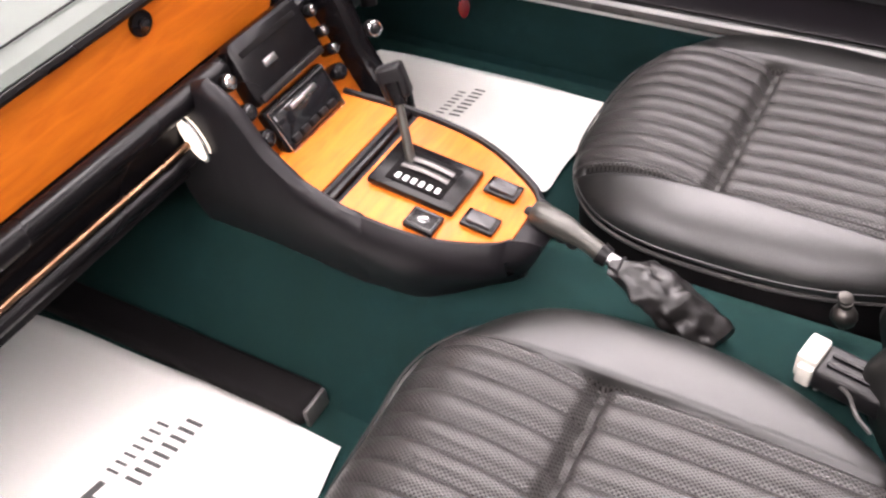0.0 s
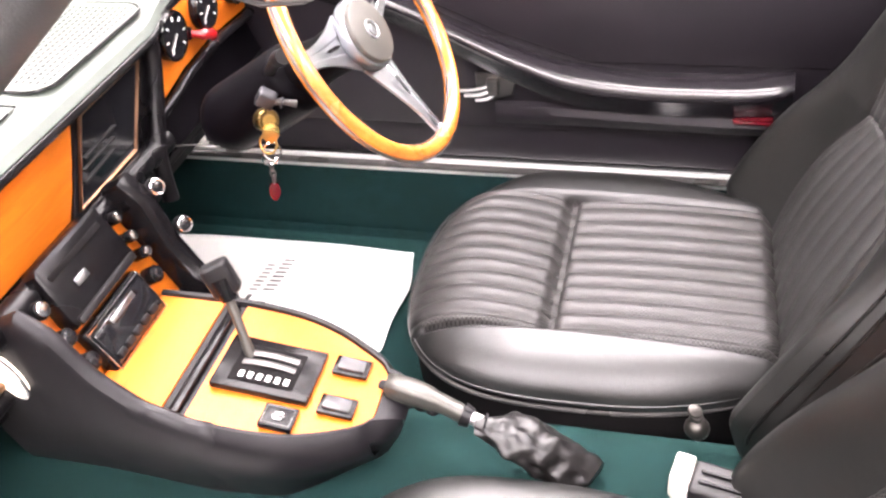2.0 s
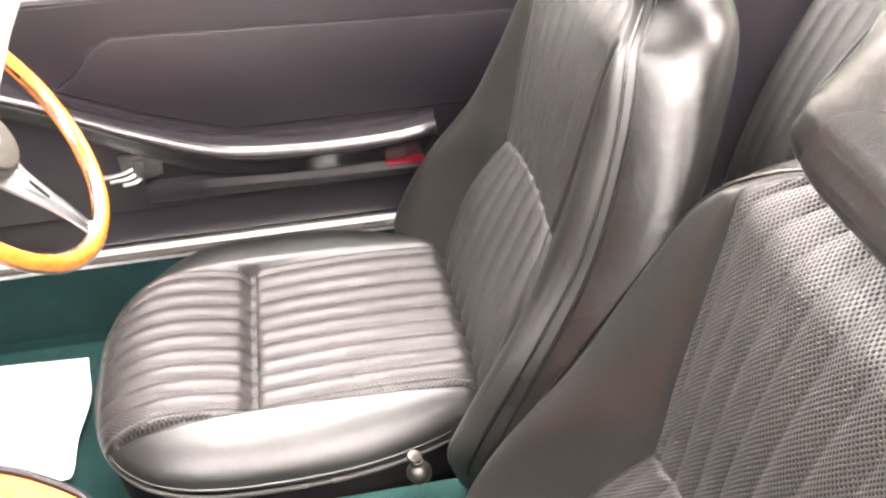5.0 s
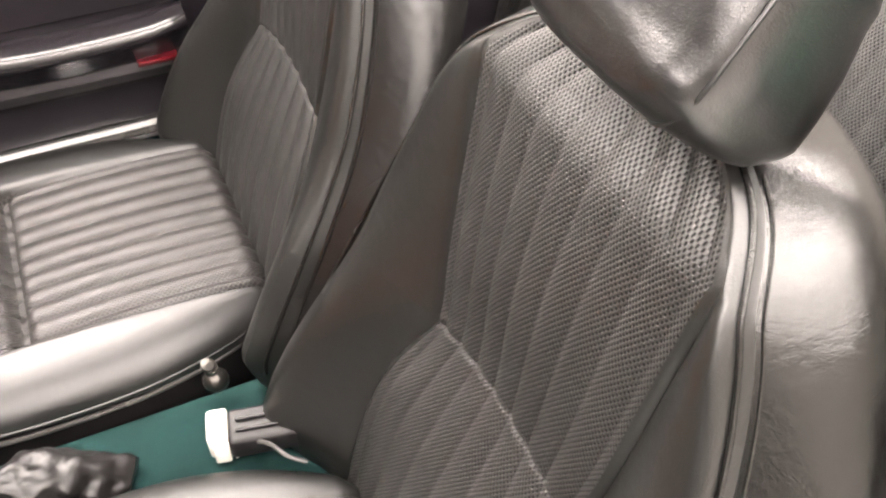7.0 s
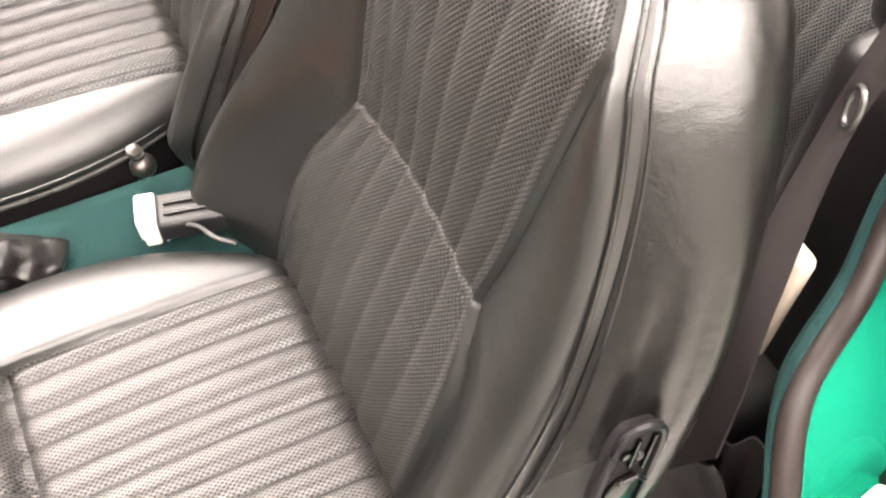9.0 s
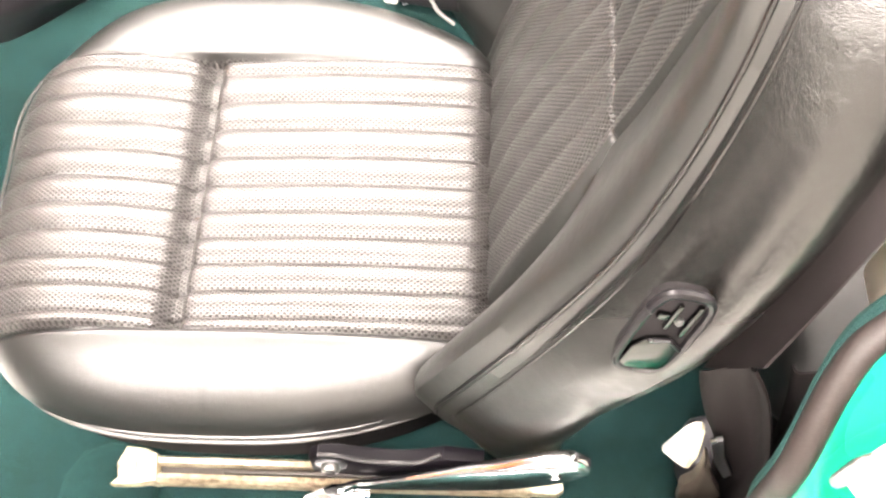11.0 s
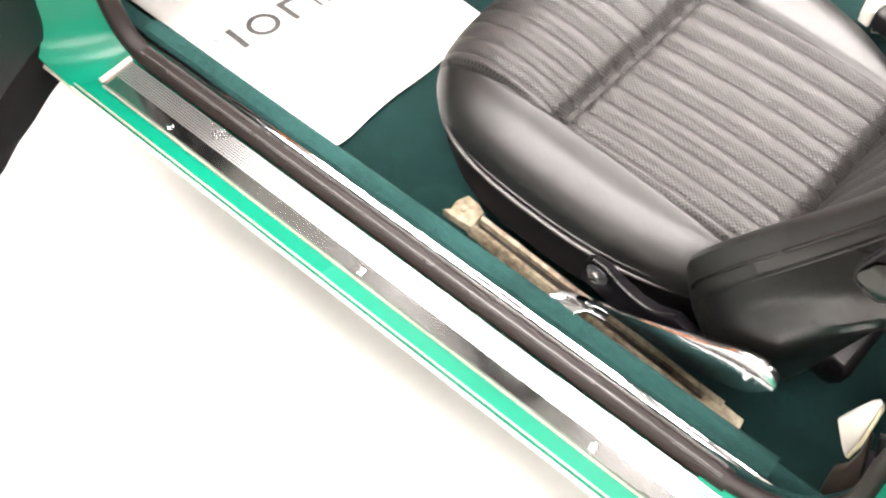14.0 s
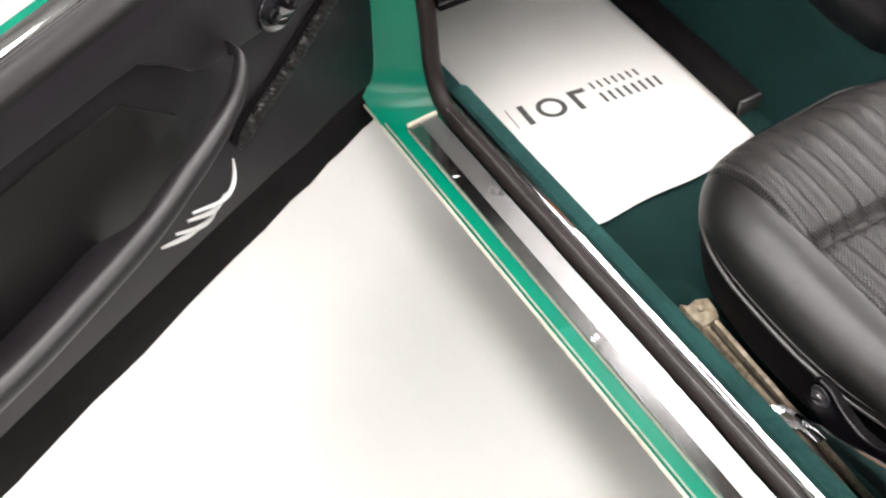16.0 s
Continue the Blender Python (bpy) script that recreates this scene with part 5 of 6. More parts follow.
    part("collar", disc(0.011, 0.006, 18, 0.001, aim(X - 0.001, 0.514, 0.794, (1, 0, 0))), SATIN_BLACK, rk)
    part("binnacle_edge", tube(curve([(X + 0.004, 0.34, 0.722), (X + 0.004, 0.42, 0.729), (X + 0.004, 0.477, 0.740), (X + 0.004, 0.58, 0.746), (X + 0.004, 0.70, 0.738), (X + 0.004, 0.84, 0.729)], 6), 0.008, 10), SATIN_BLACK, d)
    part("driver_lower_panel", prism([(X - 0.01, 0.72), (X + 0.01, 0.66), (X - 0.06, 0.56), (-0.62, 0.54), (-0.62, 0.72)], "y", 0.36, 0.78, 0.008), SHADE_BLACK, d, "dark lower dash panel")
    return d


def steering():
    c, tilt = Vector((-0.056, 0.342, 0.888)), 31.5
    R = pose(c.x, c.y, c.z, 0, 90 - tilt, -2.5)  # local z along the column towards the driver
    w = thing("steering_wheel", "three-spoke alloy steering wheel with a varnished wooden rim", "steering wheel", m=R)
    turn = [k * math.pi / 40 for k in range(80)]
    part("rim", tube([(0.1795 * math.cos(a), 0.1795 * math.sin(a), 0) for a in turn], 0.0118, 14, closed=True), RIM_WOOD, w, "varnished wooden rim")
    core = [[((0.1795 + dr) * math.cos(a), (0.1795 + dr) * math.sin(a), dz) for dr, dz in ((-0.0126, -0.0022), (-0.0126, 0.0022), (0.0126, 0.0022), (0.0126, -0.0022))] for a in turn]
    part("rim_core", loft(core + core[:1], caps=False), WHEEL_ALLOY, w, "thin alloy core showing at the rim's edges")
    for a in (0, 103, -103):
        a = radians(a)
        ca, sa = math.cos(a), math.sin(a)
        loops = []
        for t in range(13):
            k = t / 12
            r = 0.034 + 0.140 * k
            hw = 0.0125 + 0.029 * (1 - k) ** 2.2
            z = -0.020 + 0.017 * ease(0.0, 1.0, k)
            loops.append([(r * ca - y * sa, r * sa + y * ca, zz + z) for y, zz in ((-hw, -0.0015), (-hw + 0.001, 0.0015), (-hw * 0.42, 0.0015), (-hw * 0.34, 0.0001), (hw * 0.34, 0.0001), (hw * 0.42, 0.0015), (hw - 0.001, 0.0015), (hw, -0.0015))])
        sp = part("spoke", loft(loops), WHEEL_ALLOY, w, "flat grooved alloy spoke", smooth=False)
        part("slot", prism([(0.086 + 0.019 * math.cos(t) * (1 if math.cos(t) > 0 else 0.8), 0.0026 * math.sin(t)) for t in [n * math.pi / 8 for n in range(16)]], "z", -0.0125, -0.0105), MATT_BLACK, sp, "dark slot", local=Matrix.Rotation(a, 4, "Z") @ Matrix.Rotation(radians(-2), 4, "Y"))
    part("hub", disc(0.052, 0.016, 40, 0.004, pose(0, 0, -0.012)), WHEEL_ALLOY, w, "round alloy hub")
    part("horn_button", disc(0.0465, 0.012, 40, 0.005, pose(0, 0, -0.002)), HORN_GREY, w, "grey-brown horn button")
    part("emblem", tube([(0.013 * math.cos(a), 0.013 * math.sin(a), 0.0045) for a in [k * math.pi / 12 for k in range(24)]], 0.0016, 8, closed=True), WHEEL_ALLOY, w, "plain round emblem")
    part("emblem_centre", prism([(0.008 * math.cos(a), 0.0055 * math.sin(a)) for a in [k * math.pi / 8 for k in range(16)]], "z", 0.003, 0.0055, 0.0008), WHEEL_ALLOY, w)
    part("boss", tube([(0, 0, -0.018), (0, 0, -0.05), (0, 0, -0.085), (0, 0, -0.13)], [0.040, 0.034, 0.032, 0.038], 24), SHADE_BLACK, w, "black steering boss")
    col = thing("steering_column", "black steering column shroud with ignition lock", "steering column", m=R)
    part("shroud", tube(curve([(0, 0, -0.125), (0.002, 0, -0.16), (0.004, 0, -0.26), (0.004, 0, -0.345)], 6), [0.030, 0.040, 0.047, 0.050] + [0.053] * 10 + [0.052, 0.046, 0.036, 0.020, 0.004], 20), SHADE_BLACK, col, "black plastic shroud")
    # Grey tube standing in for the highlight along the lower shroud edge
    part("shroud_glint", tube(curve([(0.05, 0, -0.13), (0.058, 0, -0.18), (0.0595, 0, -0.28), (0.050, 0, -0.325), (0.03, 0, -0.348)], 5), 0.0012, 6), BEAD, col, "grey line for the highlight on the lower edge")
    part("stalk", tube([(0.0, 0.05, -0.13), (-0.02, 0.17, -0.11)], 0.005, 8), SATIN_BLACK, col)
    part("stalk", tube(curve([(-0.03, -0.035, -0.15), (-0.045, -0.075, -0.10), (-0.05, -0.11, -0.06)], 4), [0.008] * 5 + [0.011] * 4, 10), BLACK_PLASTIC, col)
    return w


def keys():
    k = thing("ignition_key", "brass ignition key with a red fob hanging from a chain", "key")
    look_at = (0.75, -0.6, 0.25)
    lock = part("lock", disc(0.0165, 0.022, 24, 0.003, aim(-0.203, 0.276, 0.780, look_at)), BRASS_DARK, k, "worn brass lock barrel")
    part("barrel_face", disc(0.0095, 0.004, 20, 0.001, aim(-0.194, 0.268, 0.783, look_at)), GOLD, lock)
    part("key_head", prism([(0.012 * math.cos(a), 0.016 * math.sin(a)) for a in [j * math.pi / 10 for j in range(20)]], "y", -0.0015, 0.0015, 0.0008), GOLD, k, "brass key head", local=pose(-0.192, 0.262, 0.768, 0, 20, 25))
    for n, (x, z, r) in enumerate(((-0.200, 0.750, 0.014), (-0.196, 0.738, 0.013), (-0.203, 0.725, 0.011))):
        part("ring", tube([(x + r * math.cos(a) * 0.9, 0.262 + 0.004 * math.sin(a + n), z + r * math.sin(a)) for a in [j * math.pi / 10 for j in range(20)]], 0.0016, 6, closed=True), GOLD if n == 0 else CHROME, k)
    for j in range(3):
        z = 0.709 - j * 0.010
        part("link", tube([(-0.204 + 0.004 * math.cos(a) * (j % 2), 0.264 + 0.004 * math.cos(a) * (1 - j % 2), z + 0.007 * math.sin(a)) for a in [i * math.pi / 6 for i in range(12)]], 0.0013, 5, closed=True), DULL_STEEL, k)
    fob = part("fob", prism([(0.0085 * math.cos(a), 0.0165 * math.sin(a)) for a in [j * math.pi / 12 for j in range(24)]], "y", -0.003, 0.003, 0.0015), RED, k, "oval red fob", local=pose(-0.207, 0.264, 0.668, 0, 6, 30))
    part("fob_edge", tube([pose(-0.207, 0.264, 0.668, 0, 6, 30) @ Vector((0.0088 * math.cos(a), 0.0, 0.0168 * math.sin(a))) for a in [j * math.pi / 12 for j in range(24)]], 0.0012, 6, closed=True), DULL_STEEL, fob, "thin metal edge")
    part("wire", tube(curve([(-0.46, 0.36, 0.665), (-0.42, 0.36, 0.673), (-0.38, 0.36, 0.678), (-0.345, 0.36, 0.680)], 6), 0.0014, 6), BEAD, k, "thin grey cable")
    s = thing("ignition_switch", "small dark metal toggle switch beside the column", "switch")
    sm = pose(-0.193, 0.272, 0.816, 10, 35, 20)
    part("block", box(-0.014, 0.012, -0.010, 0.010, -0.012, 0.012, 0.004, 3, m=sm), TOGGLE_GREY, s, "dark metal block")
    part("stem", tube([sm @ Vector(v) for v in ((0.012, 0, 0.002), (0.024, 0.002, 0.006), (0.040, 0.004, 0.010))], [0.0055, 0.004, 0.0055], 10), DULL_STEEL, s, "steel toggle stem")
    for q in (-0.006, 0.005):
        part("collar", disc(0.0078, 0.003, 16, 0.001, sm @ aim(0.016 + q, 0.001, 0.004, (1, 0, 0.2))), TOGGLE_GREY, s)


# ---- doors ----
def far_door():
    Y = 0.74
    d = part("door", box(-0.62, 0.86, Y + 0.012, Y + 0.1, 0.515, 0.93, 0.02), GREEN_PAINT, CAR, "closed door with dark vinyl lining and padded armrest")
    part("lower_panel", box(-0.60, 0.85, Y + 0.016, Y + 0.03, 0.433, 0.53, 0.004), VINYL_DARK, d, "dark vinyl lower panel")
    part("upper_panel", box(-0.60, 0.85, Y - 0.002, Y + 0.012, 0.512, 0.90, 0.006), VINYL_DARK, d, "dark vinyl upper panel")
    # recessed inset with a raised seam
    ins = [(-0.075, 0.76), (-0.035, 0.785), (0.0, 0.825), (0.035, 0.84), (0.3, 0.832), (0.80, 0.812), (0.82, 0.70), (0.75, 0.655), (0.2, 0.655), (0.05, 0.705)]
    part("inset", prism(ins, "y", Y - 0.009, Y, 0.006), VINYL_DARK, d, "slightly raised inset panel")
    # armrest sweeping down from the front
    top = curve([(-0.36, Y - 0.035, 0.835), (-0.22, Y - 0.045, 0.805), (-0.1, Y - 0.05, 0.762), (-0.043, Y - 0.05, 0.732), (0.06, Y - 0.05, 0.685), (0.174, Y - 0.05, 0.645), (0.309, Y - 0.05, 0.630), (0.457, Y - 0.05, 0.631), (0.52, Y - 0.048, 0.638), (0.545, Y - 0.04, 0.640)], 6)
    loops = []
    for p in top:
        f = ease(-0.15, 0.2, p.x)
        h, r = 0.060 + 0.012 * f, 0.011 + 0.006 * f
        ring = [(p.y + r - r * math.sin(a), p.z - r + r * math.cos(a)) for a in [k * math.pi / 8 for k in range(7)]]
        loops.append([(p.x, Y, p.z - 0.002 + 0.012 * f)] + [(p.x, y, z) for y, z in ring] + [(p.x, p.y + 0.010, p.z - h * 0.55), (p.x, p.y + 0.024, p.z - h * 0.9), (p.x, Y, p.z - h)])
    part("armrest", loft(loops), PAD_VINYL, d, "glossy black padded armrest")
    pk = []
    for k in range(25):
        x = 0.03 + 0.56 * k / 24
        b = math.sin(clamp((x - 0.03) / 0.5) * math.pi * 0.5)
        pk.append([(x, Y, 0.572), (x, Y - 0.008 - 0.02 * b, 0.566), (x, Y - 0.012 - 0.022 * b, 0.552), (x, Y - 0.006 - 0.014 * b, 0.530), (x, Y, 0.522)])
    part("pocket_lip", loft(pk), VINYL_DARK, d, "padded pocket lip")
    part("reflector", box(0.452, 0.520, Y - 0.044, Y - 0.0, 0.564, 0.5715, 0.003), RED, d, "red door reflector")
    h = part("door_handle", prism([(-0.002, 0.578), (-0.004, 0.630), (0.040, 0.628), (0.068, 0.616), (0.064, 0.588), (0.028, 0.577)], "y", Y - 0.014, Y - 0.004, 0.003), DULL_STEEL, d, "grey metal handle plate")
    for k in range(3):
        part("lever", tube(curve([(-0.042 + 0.020 * k, Y - 0.030, 0.602 - 0.009 * k), (-0.005 + 0.012 * k, Y - 0.028, 0.604 - 0.009 * k), (0.032, Y - 0.017, 0.611 - 0.010 * k)], 4), 0.0036, 8), BRUSHED, h, "slim metal lever")
    part("pivot", box(0.018, 0.040, Y - 0.026, Y - 0.013, 0.590, 0.624, 0.004), DULL_STEEL, h)
    part("waist_trim", tube([(-0.6, Y + 0.01, 0.905), (0.85, Y + 0.01, 0.895)], 0.01, 8), VINYL_DARK, d)
    return d


def near_door():
    """The open door: local x from hinge to latch, z up, local +y towards the cabin side that shows."""
    a = 61.5
    m = Matrix.Translation((-0.48, -0.86, 0)) @ Matrix.Rotation(radians(-a), 4, "Z")
    d = part("door", box(0.0, 1.08, -0.09, -0.014, 0.40, 0.90, 0.02), GREEN_PAINT, CAR, "wide open green door with black vinyl lining", local=m)
    part("waist_strip", box(0.02, 1.08, -0.045, -0.012, 0.90, 0.914, 0.005), CHROME, d, "bright waist strip")
    low = [(-0.045, 0.436), (0.04, 0.452), (0.12, 0.456), (0.19, 0.453), (0.265, 0.461), (0.36, 0.466), (0.6, 0.470), (1.08, 0.478)]
    rag = [(1.08, 0.376), (0.95, 0.381), (0.84, 0.374), (0.7, 0.377), (0.6, 0.370), (0.5, 0.375), (0.397, 0.373), (0.32, 0.368), (0.25, 0.371), (0.198, 0.364), (0.15, 0.369), (0.108, 0.365), (0.05, 0.366), (0.004, 0.360), (-0.045, 0.364)]
    part("bottom_edge", prism(low + rag, "y", -0.02, -0.003, 0.003), MATT_BLACK, d, "matt black lower edge")
    part("lining", prism(low + [(1.08, 0.885), (-0.035, 0.885)], "y", -0.014, 0.0, 0.003), VINYL_DARK, d, "dark grey vinyl lining")
    upper = [(-0.04, 0.885), (-0.03, 0.75), (0.10, 0.705), (0.27, 0.731), (0.33, 0.738), (0.366, 0.752), (0.40, 0.79), (0.435, 0.818), (0.50, 0.822), (0.64, 0.826), (1.07, 0.83), (1.07, 0.885)]
    part("upper_lining", prism(upper, "y", -0.002, 0.024, 0.009), VINYL_DARK, d, "padded black upper lining")
    part("recess_panel", prism([(0.42, 0.60), (0.40, 0.70), (0.47, 0.775), (0.56, 0.785), (1.0, 0.79), (1.05, 0.62), (0.56, 0.60)], "y", -0.002, 0.006, 0.004), HIDE_SOFT, d, "dark inset panel")
    part("top_roll", tube([(-0.04, -0.006, 0.882), (0.5, -0.004, 0.882), (1.07, -0.006, 0.885)], 0.026, 14), HIDE_SOFT, d, "padded top roll")
    ridge = curve([(0.304, 0.030, 0.764), (0.305, 0.054, 0.765), (0.312, 0.066, 0.757), (0.330, 0.074, 0.739), (0.354, 0.076, 0.719), (0.40, 0.078, 0.699), (0.46, 0.078, 0.679), (0.55, 0.078, 0.653), (0.70, 0.078, 0.636), (0.80, 0.077, 0.631), (1.06, 0.072, 0.627)], 8)
    loops = []
    for q in ridge:
        f, g = ease(0.30, 0.46, q.x), ease(0.53, 0.60, q.x)
        r = 0.0125 + 0.0065 * f
        inner = q.y - 2 * r - (q.y - 2 * r + 0.002) * g
        ring = [(q.y - r + r * math.sin(a), q.z - r + r * math.cos(a)) for a in [k * math.pi / 9 for k in range(10)]]
        loops.append([(q.x, inner, q.z - r - 0.006 * g), (q.x, inner + 0.25 * (q.y - r - inner), q.z - 0.3 * r - 0.007 * g)] + [(q.x, y, z) for y, z in ring]
                     + [(q.x, inner + 0.3 * (q.y - r - inner), q.z - 1.8 * r - 0.03 * g), (q.x, inner, q.z - 1.25 * r - 0.05 * g)])
    part("armrest", loft(loops), GRIP_VINYL, d, "long curved black armrest pull")
    rf = curve([(-0.02, 0.004, 0.703), (0.05, 0.005, 0.678), (0.105, 0.006, 0.657), (0.16, 0.006, 0.635), (0.215, 0.006, 0.613), (0.271, 0.006, 0.596), (0.322, 0.004, 0.567)], 40)
    # Matt black strip: the shadow beside the ruched trim, put in as a shape
    part("trim_shade", prism([(p.x, p.z) for p in rf[::20]] + [(p.x + 0.010, p.z + 0.022) for p in rf[::-20]], "y", -0.002, 0.003), MATT_BLACK, d, "black strip for the shade beside the edge trim")
    rnd = random.Random(12)
    phase = [rnd.uniform(-0.9, 0.9) for _ in range(40)]
    loops = []
    for i, p in enumerate(rf):
        s = i / (len(rf) - 1)
        amp = 0.0011 + 0.0009 * math.sin(i * 0.11) ** 2
        loop = []
        for k in range(12):
            a = k * math.pi / 6
            r = 0.0118 + amp * math.sin(i * 0.95 + 1.6 * a + phase[i // 7 % 40]) + 0.0008 * math.sin(i * 0.31 + 3 * a)
            r *= 1 - 0.5 * ease(0.93, 1.0, s)
            loop.append((p.x + 0.42 * r * math.cos(a), p.y + 0.62 * r * math.sin(a), p.z + r * math.cos(a) * 0.95))
        loops.append(loop)
    part("ruched_trim", loft(loops), HIDE_SOFT, d, "finely ruched black edge trim")
    for pts in ([(0.342, 0.010, 0.566), (0.352, 0.016, 0.549), (0.370, 0.024, 0.538), (0.398, 0.028, 0.538), (0.445, 0.022, 0.556)], [(0.378, 0.014, 0.528), (0.398, 0.022, 0.529), (0.420, 0.026, 0.534), (0.458, 0.022, 0.551)],
                [(0.404, 0.014, 0.512), (0.425, 0.022, 0.519), (0.450, 0.026, 0.530), (0.482, 0.022, 0.548)], [(0.440, 0.016, 0.514), (0.462, 0.022, 0.526), (0.482, 0.024, 0.536), (0.510, 0.020, 0.546)]):
        v = curve(pts, 5)
        part("handle_bar", tube(v, [0.0008 + 0.0030 * math.sin((0.06 + 0.8 * n / (len(v) - 1)) * math.pi) for n in range(len(v))], 8), SATIN_ALU, d, "slim curved bright metal handle bar")
    o = part("control_cup", prism([(0.20 + 0.042 * math.cos(t), 0.748 + 0.034 * math.sin(t)) for t in [k * math.pi / 12 for k in range(24)]], "y", 0.02, 0.03, 0.003), GLASS_DARK, d, "glossy black control cup")
    for x in (0.185, 0.222):
        part("control_knob", disc(0.011, 0.014, 18, 0.003, aim(x, 0.034, 0.748, (0, 1, 0))), SATIN_BLACK, d)
    return d


# ---- loose things ----
def mat_paper(corners, name_label, logo, tilt):
    """A sheet of paper on the floor, its front end rising on the toe board; logo as plain bars."""
    t = thing("floor_mat", name_label, "floor mat", group="paper floor mats")
    (x0, y0), (x1, y1), (x2, y2), (x3, y3) = corners  # front near, front far, rear far, rear near

    def at(u, v, lift=0.0):
        x = (x0 * (1 - v) + x1 * v) * (1 - u) + (x3 * (1 - v) + x2 * v) * u
        y = (y0 * (1 - v) + y1 * v) * (1 - u) + (y3 * (1 - v) + y2 * v) * u
        x += 0.010 * math.sin(v * math.pi) * (u - 0.5) * 2 + 0.004 * math.sin(9 * v + 2) * u
        y += (0.012 * math.sin(u * math.pi * 0.9) + 0.003 * math.sin(11 * u)) * (v - 0.5) * 2
        z = FLOOR_Z + 0.005 + 0.006 * math.sin(3.1 * u + 4 * v) ** 2 * u + 0.004 * math.sin(6 * u + 2 * v) ** 2 * (0.3 + v * (1 - v)) + 0.012 * max(0, 1 - 8 * v) ** 2
        return Vector((x, y, z + lift))
    b = grid(lambda u, v: at(u, v), 30, 20)
    part("sheet", b, PAPER, t, "white printed paper").modifiers.new("thickness", "SOLIDIFY").thickness = 0.0015
    def tilted(u, v):
        return at(u + tilt * (v - 0.1), v, 0.0016)
    for u0, u1, v0, v1, ring in logo:
        if ring:
            uc, vc, ru, rv = (u0 + u1) / 2, (v0 + v1) / 2, (u1 - u0) / 2, (v1 - v0) / 2
            part("print_ring", grid(lambda a, r: tilted(uc + ru * (0.66 + 0.34 * r) * math.cos(2 * math.pi * a), vc + rv * (0.66 + 0.34 * r) * math.sin(2 * math.pi * a)), 28, 1), INK, t)
        else:
            part("print_bar", grid(lambda a, r: tilted(u0 + (u1 - u0) * a, v0 + (v1 - v0) * r), 4, 2), INK, t)
    return t


def belt():
    b = thing("seat_belt", "brown-black webbing seat belt hanging beside the door post", "seat belt")
    def ribbon(pairs, thick=0.0012, wave=0.0, ripple=0.0):
        """Webbing between two edge lines, with a little thickness and a soft hollow across."""
        left, right = curve([p for p, _ in pairs], 8), curve([q for _, q in pairs], 8)
        loops = []
        for i, (p, q) in enumerate(zip(left, right)):
            j, k = max(i - 1, 0), min(i + 1, len(left) - 1)
            n = (left[k] - left[j]).cross(q - p).normalized()
            ts = [m / 14 for m in range(15)]
            face = [p.lerp(q, t) + n * (wave * math.sin(t * math.pi) + ripple * math.sin(t * 7.5 + 0.4) + thick) for t in ts]
            loops.append(face + [f - n * 2 * thick for f in reversed(face)])
        return loft(loops)
    f1, f2 = (0.703, -0.574, 0.609), (0.718, -0.616, 0.724)
    part("webbing", ribbon([(f1, f2), ((0.735, -0.552, 0.76), (0.742, -0.595, 0.775)), ((0.77, -0.53, 0.885), (0.77, -0.568, 0.83)), ((0.813, -0.508, 0.965), (0.818, -0.526, 0.94)), ((0.86, -0.49, 1.05), (0.865, -0.515, 1.04)), ((0.92, -0.465, 1.14), (0.93, -0.50, 1.13))], wave=0.004), WEBBING, b, "broad brown-black webbing")
    part("webbing_fold", ribbon([(f1, f2), ((0.707, -0.579, 0.585), (0.735, -0.621, 0.685)), ((0.724, -0.584, 0.525), (0.757, -0.627, 0.61)), ((0.748, -0.588, 0.455), (0.776, -0.631, 0.53)), ((0.763, -0.59, 0.37), (0.792, -0.633, 0.43)), ((0.768, -0.59, 0.275), (0.80, -0.633, 0.28))], wave=-0.003, ripple=0.007), WEBBING, b, "hanging fold of webbing")
    part("webbing_loop", ribbon([((0.755, -0.595, 0.68), (0.775, -0.622, 0.70)), ((0.775, -0.595, 0.59), (0.80, -0.622, 0.60)), ((0.795, -0.595, 0.46), (0.82, -0.622, 0.47)), ((0.80, -0.595, 0.30), (0.83, -0.622, 0.30))], ripple=0.005), WEBBING, b, "inner fold of webbing")
    # Added block: fills a pale gap behind the belt, no known part
    part("pale_filler", box(0.83, 0.85, -0.538, -0.495, 0.65, 0.80, 0.009, 3), PALE_FILLER, b, "pale beige block standing in for a pale gap")
    ring = [(0.815 + 0.004 * math.cos(a), -0.520 + 0.008 * math.cos(a), 0.965 + 0.016 * math.sin(a)) for a in [k * math.pi / 12 for k in range(24)]]
    part("guide_ring", tube(ring, 0.0022, 8, closed=True), DULL_STEEL, b, "steel belt guide ring")
    part("retractor_cover", box(0.74, 0.86, -0.60, -0.53, 0.262, 0.36, 0.02, 3), VINYL_DARK, b, "dark retractor cover")
    tongue = part("tongue", prism([(0.687, 0.489), (0.692, 0.522), (0.698, 0.554), (0.703, 0.565), (0.708, 0.563), (0.713, 0.520), (0.718, 0.470), (0.719, 0.432), (0.709, 0.447)], "y", -0.614, -0.606, 0.002), CREAM_WHITE, b, "white buckle tongue")
    part("tongue_edge", prism([(0.7085, 0.563), (0.713, 0.553), (0.7175, 0.520), (0.7235, 0.470), (0.7235, 0.432), (0.7195, 0.431), (0.7185, 0.470), (0.7135, 0.520)], "y", -0.613, -0.605, 0.001), CREAM, tongue, "cream moulded edge")
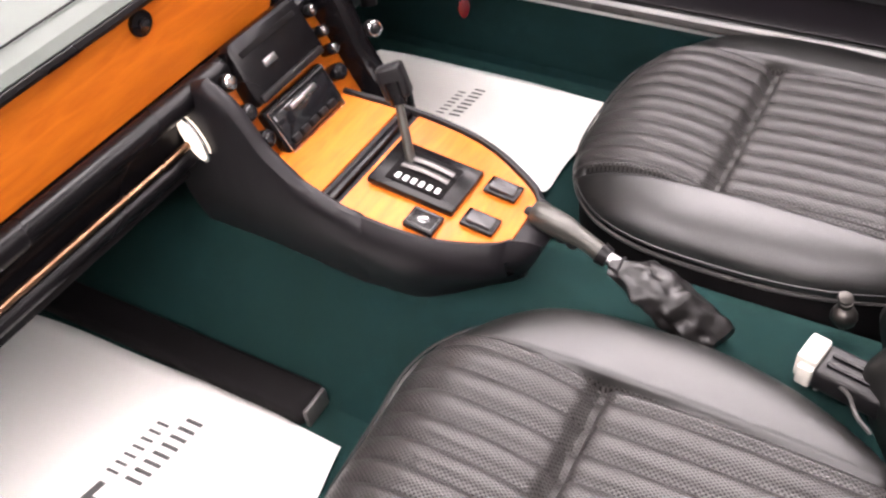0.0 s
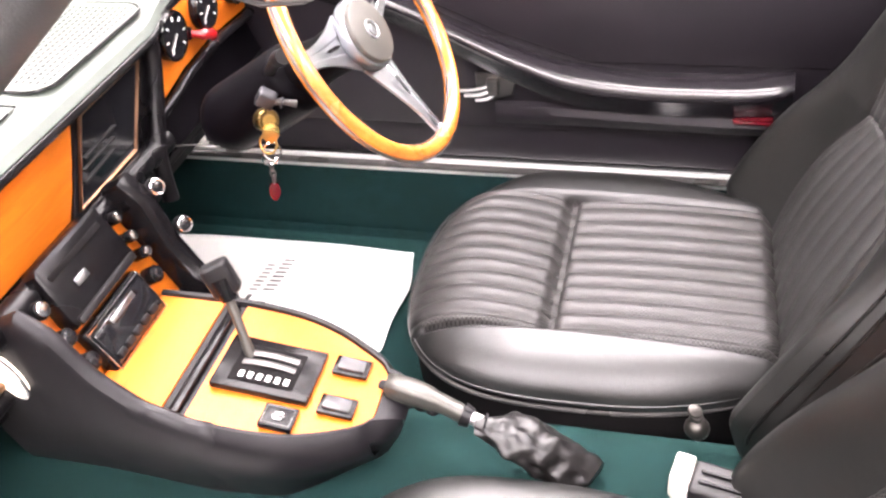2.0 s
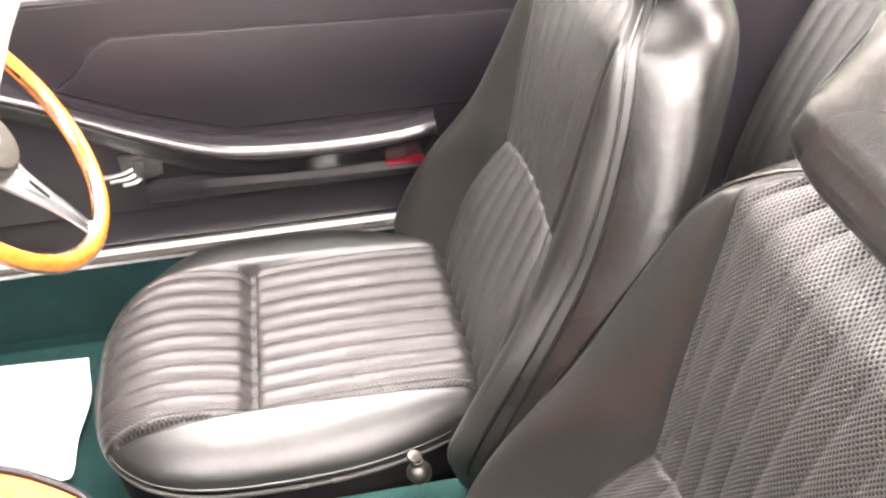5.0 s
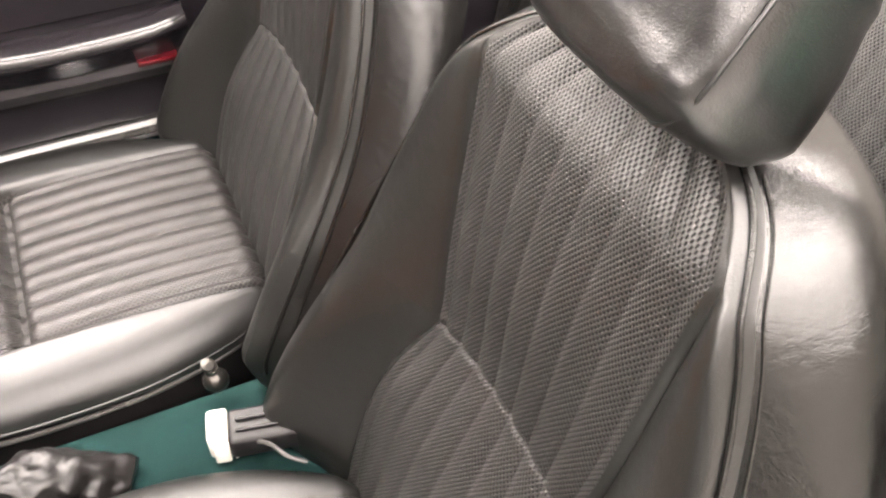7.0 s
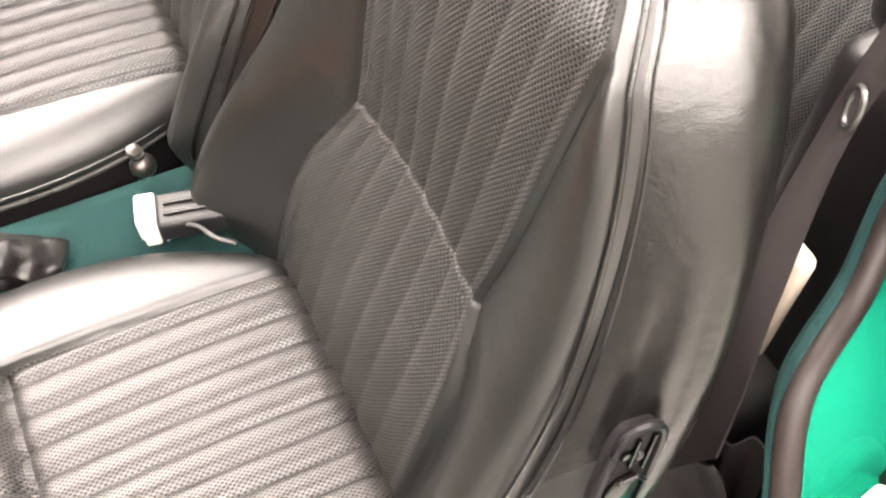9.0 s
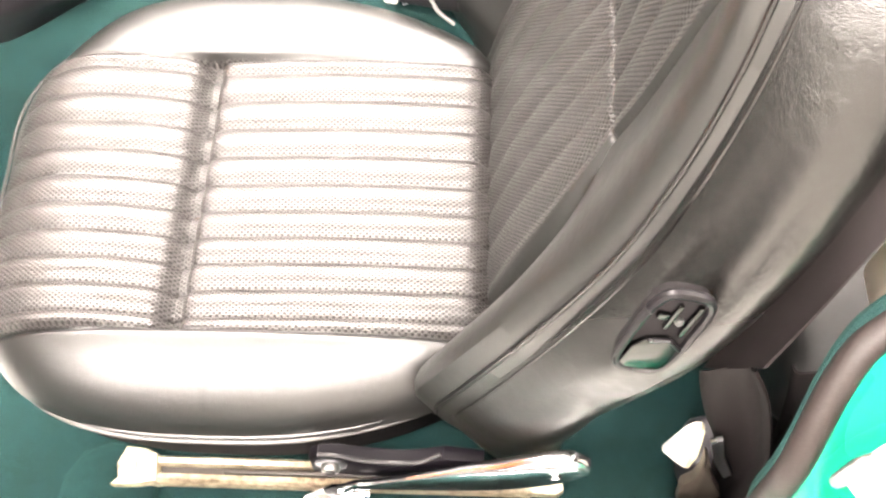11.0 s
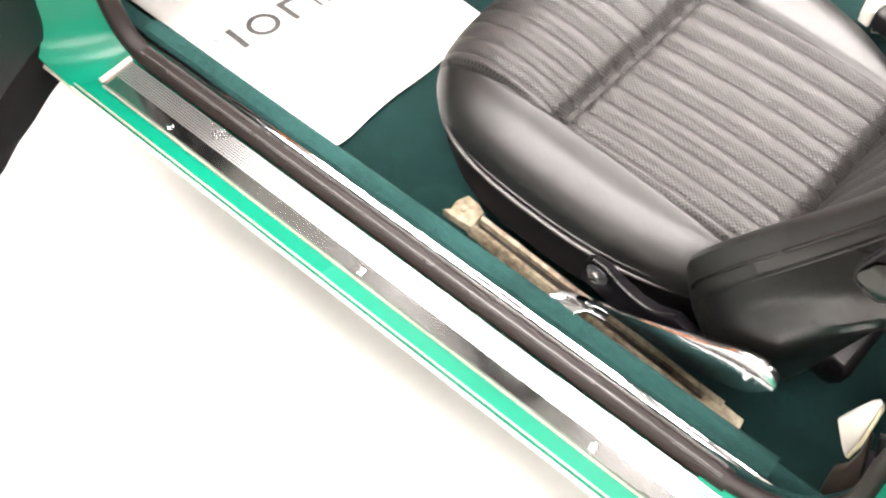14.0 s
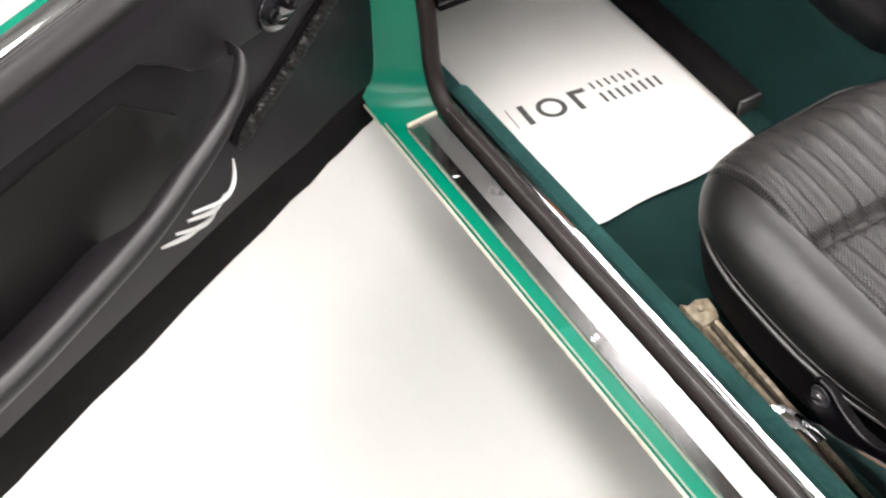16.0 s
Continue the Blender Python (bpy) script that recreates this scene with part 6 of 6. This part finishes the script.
    part("tongue_sleeve", prism([(0.718, 0.409), (0.7255, 0.432), (0.7255, 0.470), (0.719, 0.521), (0.724, 0.512), (0.743, 0.440), (0.763, 0.385), (0.768, 0.365), (0.744, 0.311), (0.726, 0.345)], "y", -0.626, -0.614, 0.003), SLEEVE_TAN, b, "worn taupe plastic sleeve")
    part("tongue_plate", prism([(0.727, 0.514), (0.736, 0.523), (0.752, 0.460), (0.773, 0.400), (0.768, 0.386), (0.747, 0.440)], "y", -0.611, -0.606, 0.001), BRUSHED, tongue, "steel tongue plate")
    return b


def floor_bits():
    c = part("crumbs", bmesh.new(), BRASS)
    rnd = random.Random(3)
    b = bmesh.new()
    for k in range(26):
        x, y = rnd.gauss(0.545, 0.035), rnd.gauss(-0.622, 0.008)
        r = rnd.uniform(0.0007, 0.0015)
        ball(r, pose(x, y, FLOOR_Z + 0.003), bm=b, seg=6)
    b.to_mesh(c.data)
    b.free()
    tagged(c, "scattered brown crumbs on the green carpet", "dirt", kind="stuff")
    part("carpet_flap", prism([(0.02, -0.655), (0.03, -0.60), (0.045, -0.572), (0.075, -0.562), (0.14, -0.565), (0.14, -0.65)], "z", FLOOR_Z - 0.004, FLOOR_Z + 0.018, 0.008), CARPET, CAR, "loose flap of green carpet")


def kick_bar():
    t = thing("kick_bar", "black rubber kick strip beside the tunnel", "trim")
    part("strip", box(-0.86, -0.222, -0.255, -0.192, FLOOR_Z, FLOOR_Z + 0.036, 0.012, 3), MATT_BLACK, t)
    part("end_cap", box(-0.222, -0.214, -0.25, -0.2, FLOOR_Z + 0.002, FLOOR_Z + 0.038, 0.003), BEAD, t, "dark grey end cap")


def rear_seat():
    r = thing("rear_seat", "black pleated rear seat", "car seat")
    def back(u, v):
        y = -0.56 + 1.12 * u
        pl = abs(math.sin(math.pi * y / 0.033))
        return (1.02 + 0.18 * v - 0.03 * math.sin(v * math.pi) - 0.004 * pl ** 0.6, y, 0.48 + 0.5 * v)
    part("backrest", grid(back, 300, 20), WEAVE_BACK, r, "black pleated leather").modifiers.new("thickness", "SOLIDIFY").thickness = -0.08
    part("cushion", box(0.82, 1.12, -0.55, 0.55, 0.34, 0.48, 0.04, 4), HIDE, r)
    pad = box(0.95, 1.12, -0.585, -0.385, 0.45, 0.872, 0.035, 4)
    part("side_bolster", pad, HIDE_SOFT, r, "padded black side bolster")
    cap = box(0.955, 1.16, -0.585, -0.39, 0.876, 1.0, 0.03, 4)
    part("bolster_cap", cap, HIDE_SOFT, r, "padded black bolster cap")


car_shell()
windscreen_surround()
make_seat(-1, "black pleated leather passenger seat with headrest and chrome lever")
make_seat(1, "black pleated leather driver seat behind the steering wheel")
console()
handbrake()
buckle()
dashboard()
steering()
keys()
far_door()
near_door()
def print_marks(u, v, k):
    """Plain marks for the printed heading: two bars and a ring, then a row of thin and a row of bolder marks."""
    rows = [(0, 0.085, 0.0, 0.028, False), (0, 0.085, 0.06, 0.09, False), (0, 0.085, 0.135, 0.275, True), (0, 0.085, 0.315, 0.342, False), (0, 0.018, 0.342, 0.40, False)]
    rows += [(-0.012, 0.020, 0.44 + 0.038 * n, 0.452 + 0.038 * n, False) for n in range(7)]
    rows += [(0.040, 0.084, 0.44 + 0.04 * n, 0.456 + 0.04 * n, False) for n in range(8)]
    return [(u + a * k, u + b * k, v + c * k, v + d * k, ring) for a, b, c, d, ring in rows]


mat_paper([(-0.80, -0.66), (-0.795, -0.272), (-0.148, -0.262), (-0.128, -0.640)], "white printed paper mat in the passenger footwell", print_marks(0.515, 0.10, 1.0), 0.10)
mat_paper([(-0.70, 0.30), (-0.66, 0.645), (-0.128, 0.64), (-0.125, 0.345)], "white printed paper mat in the driver footwell", print_marks(0.45, 0.10, 0.95), 0.04)
belt()
floor_bits()
kick_bar()
rear_seat()
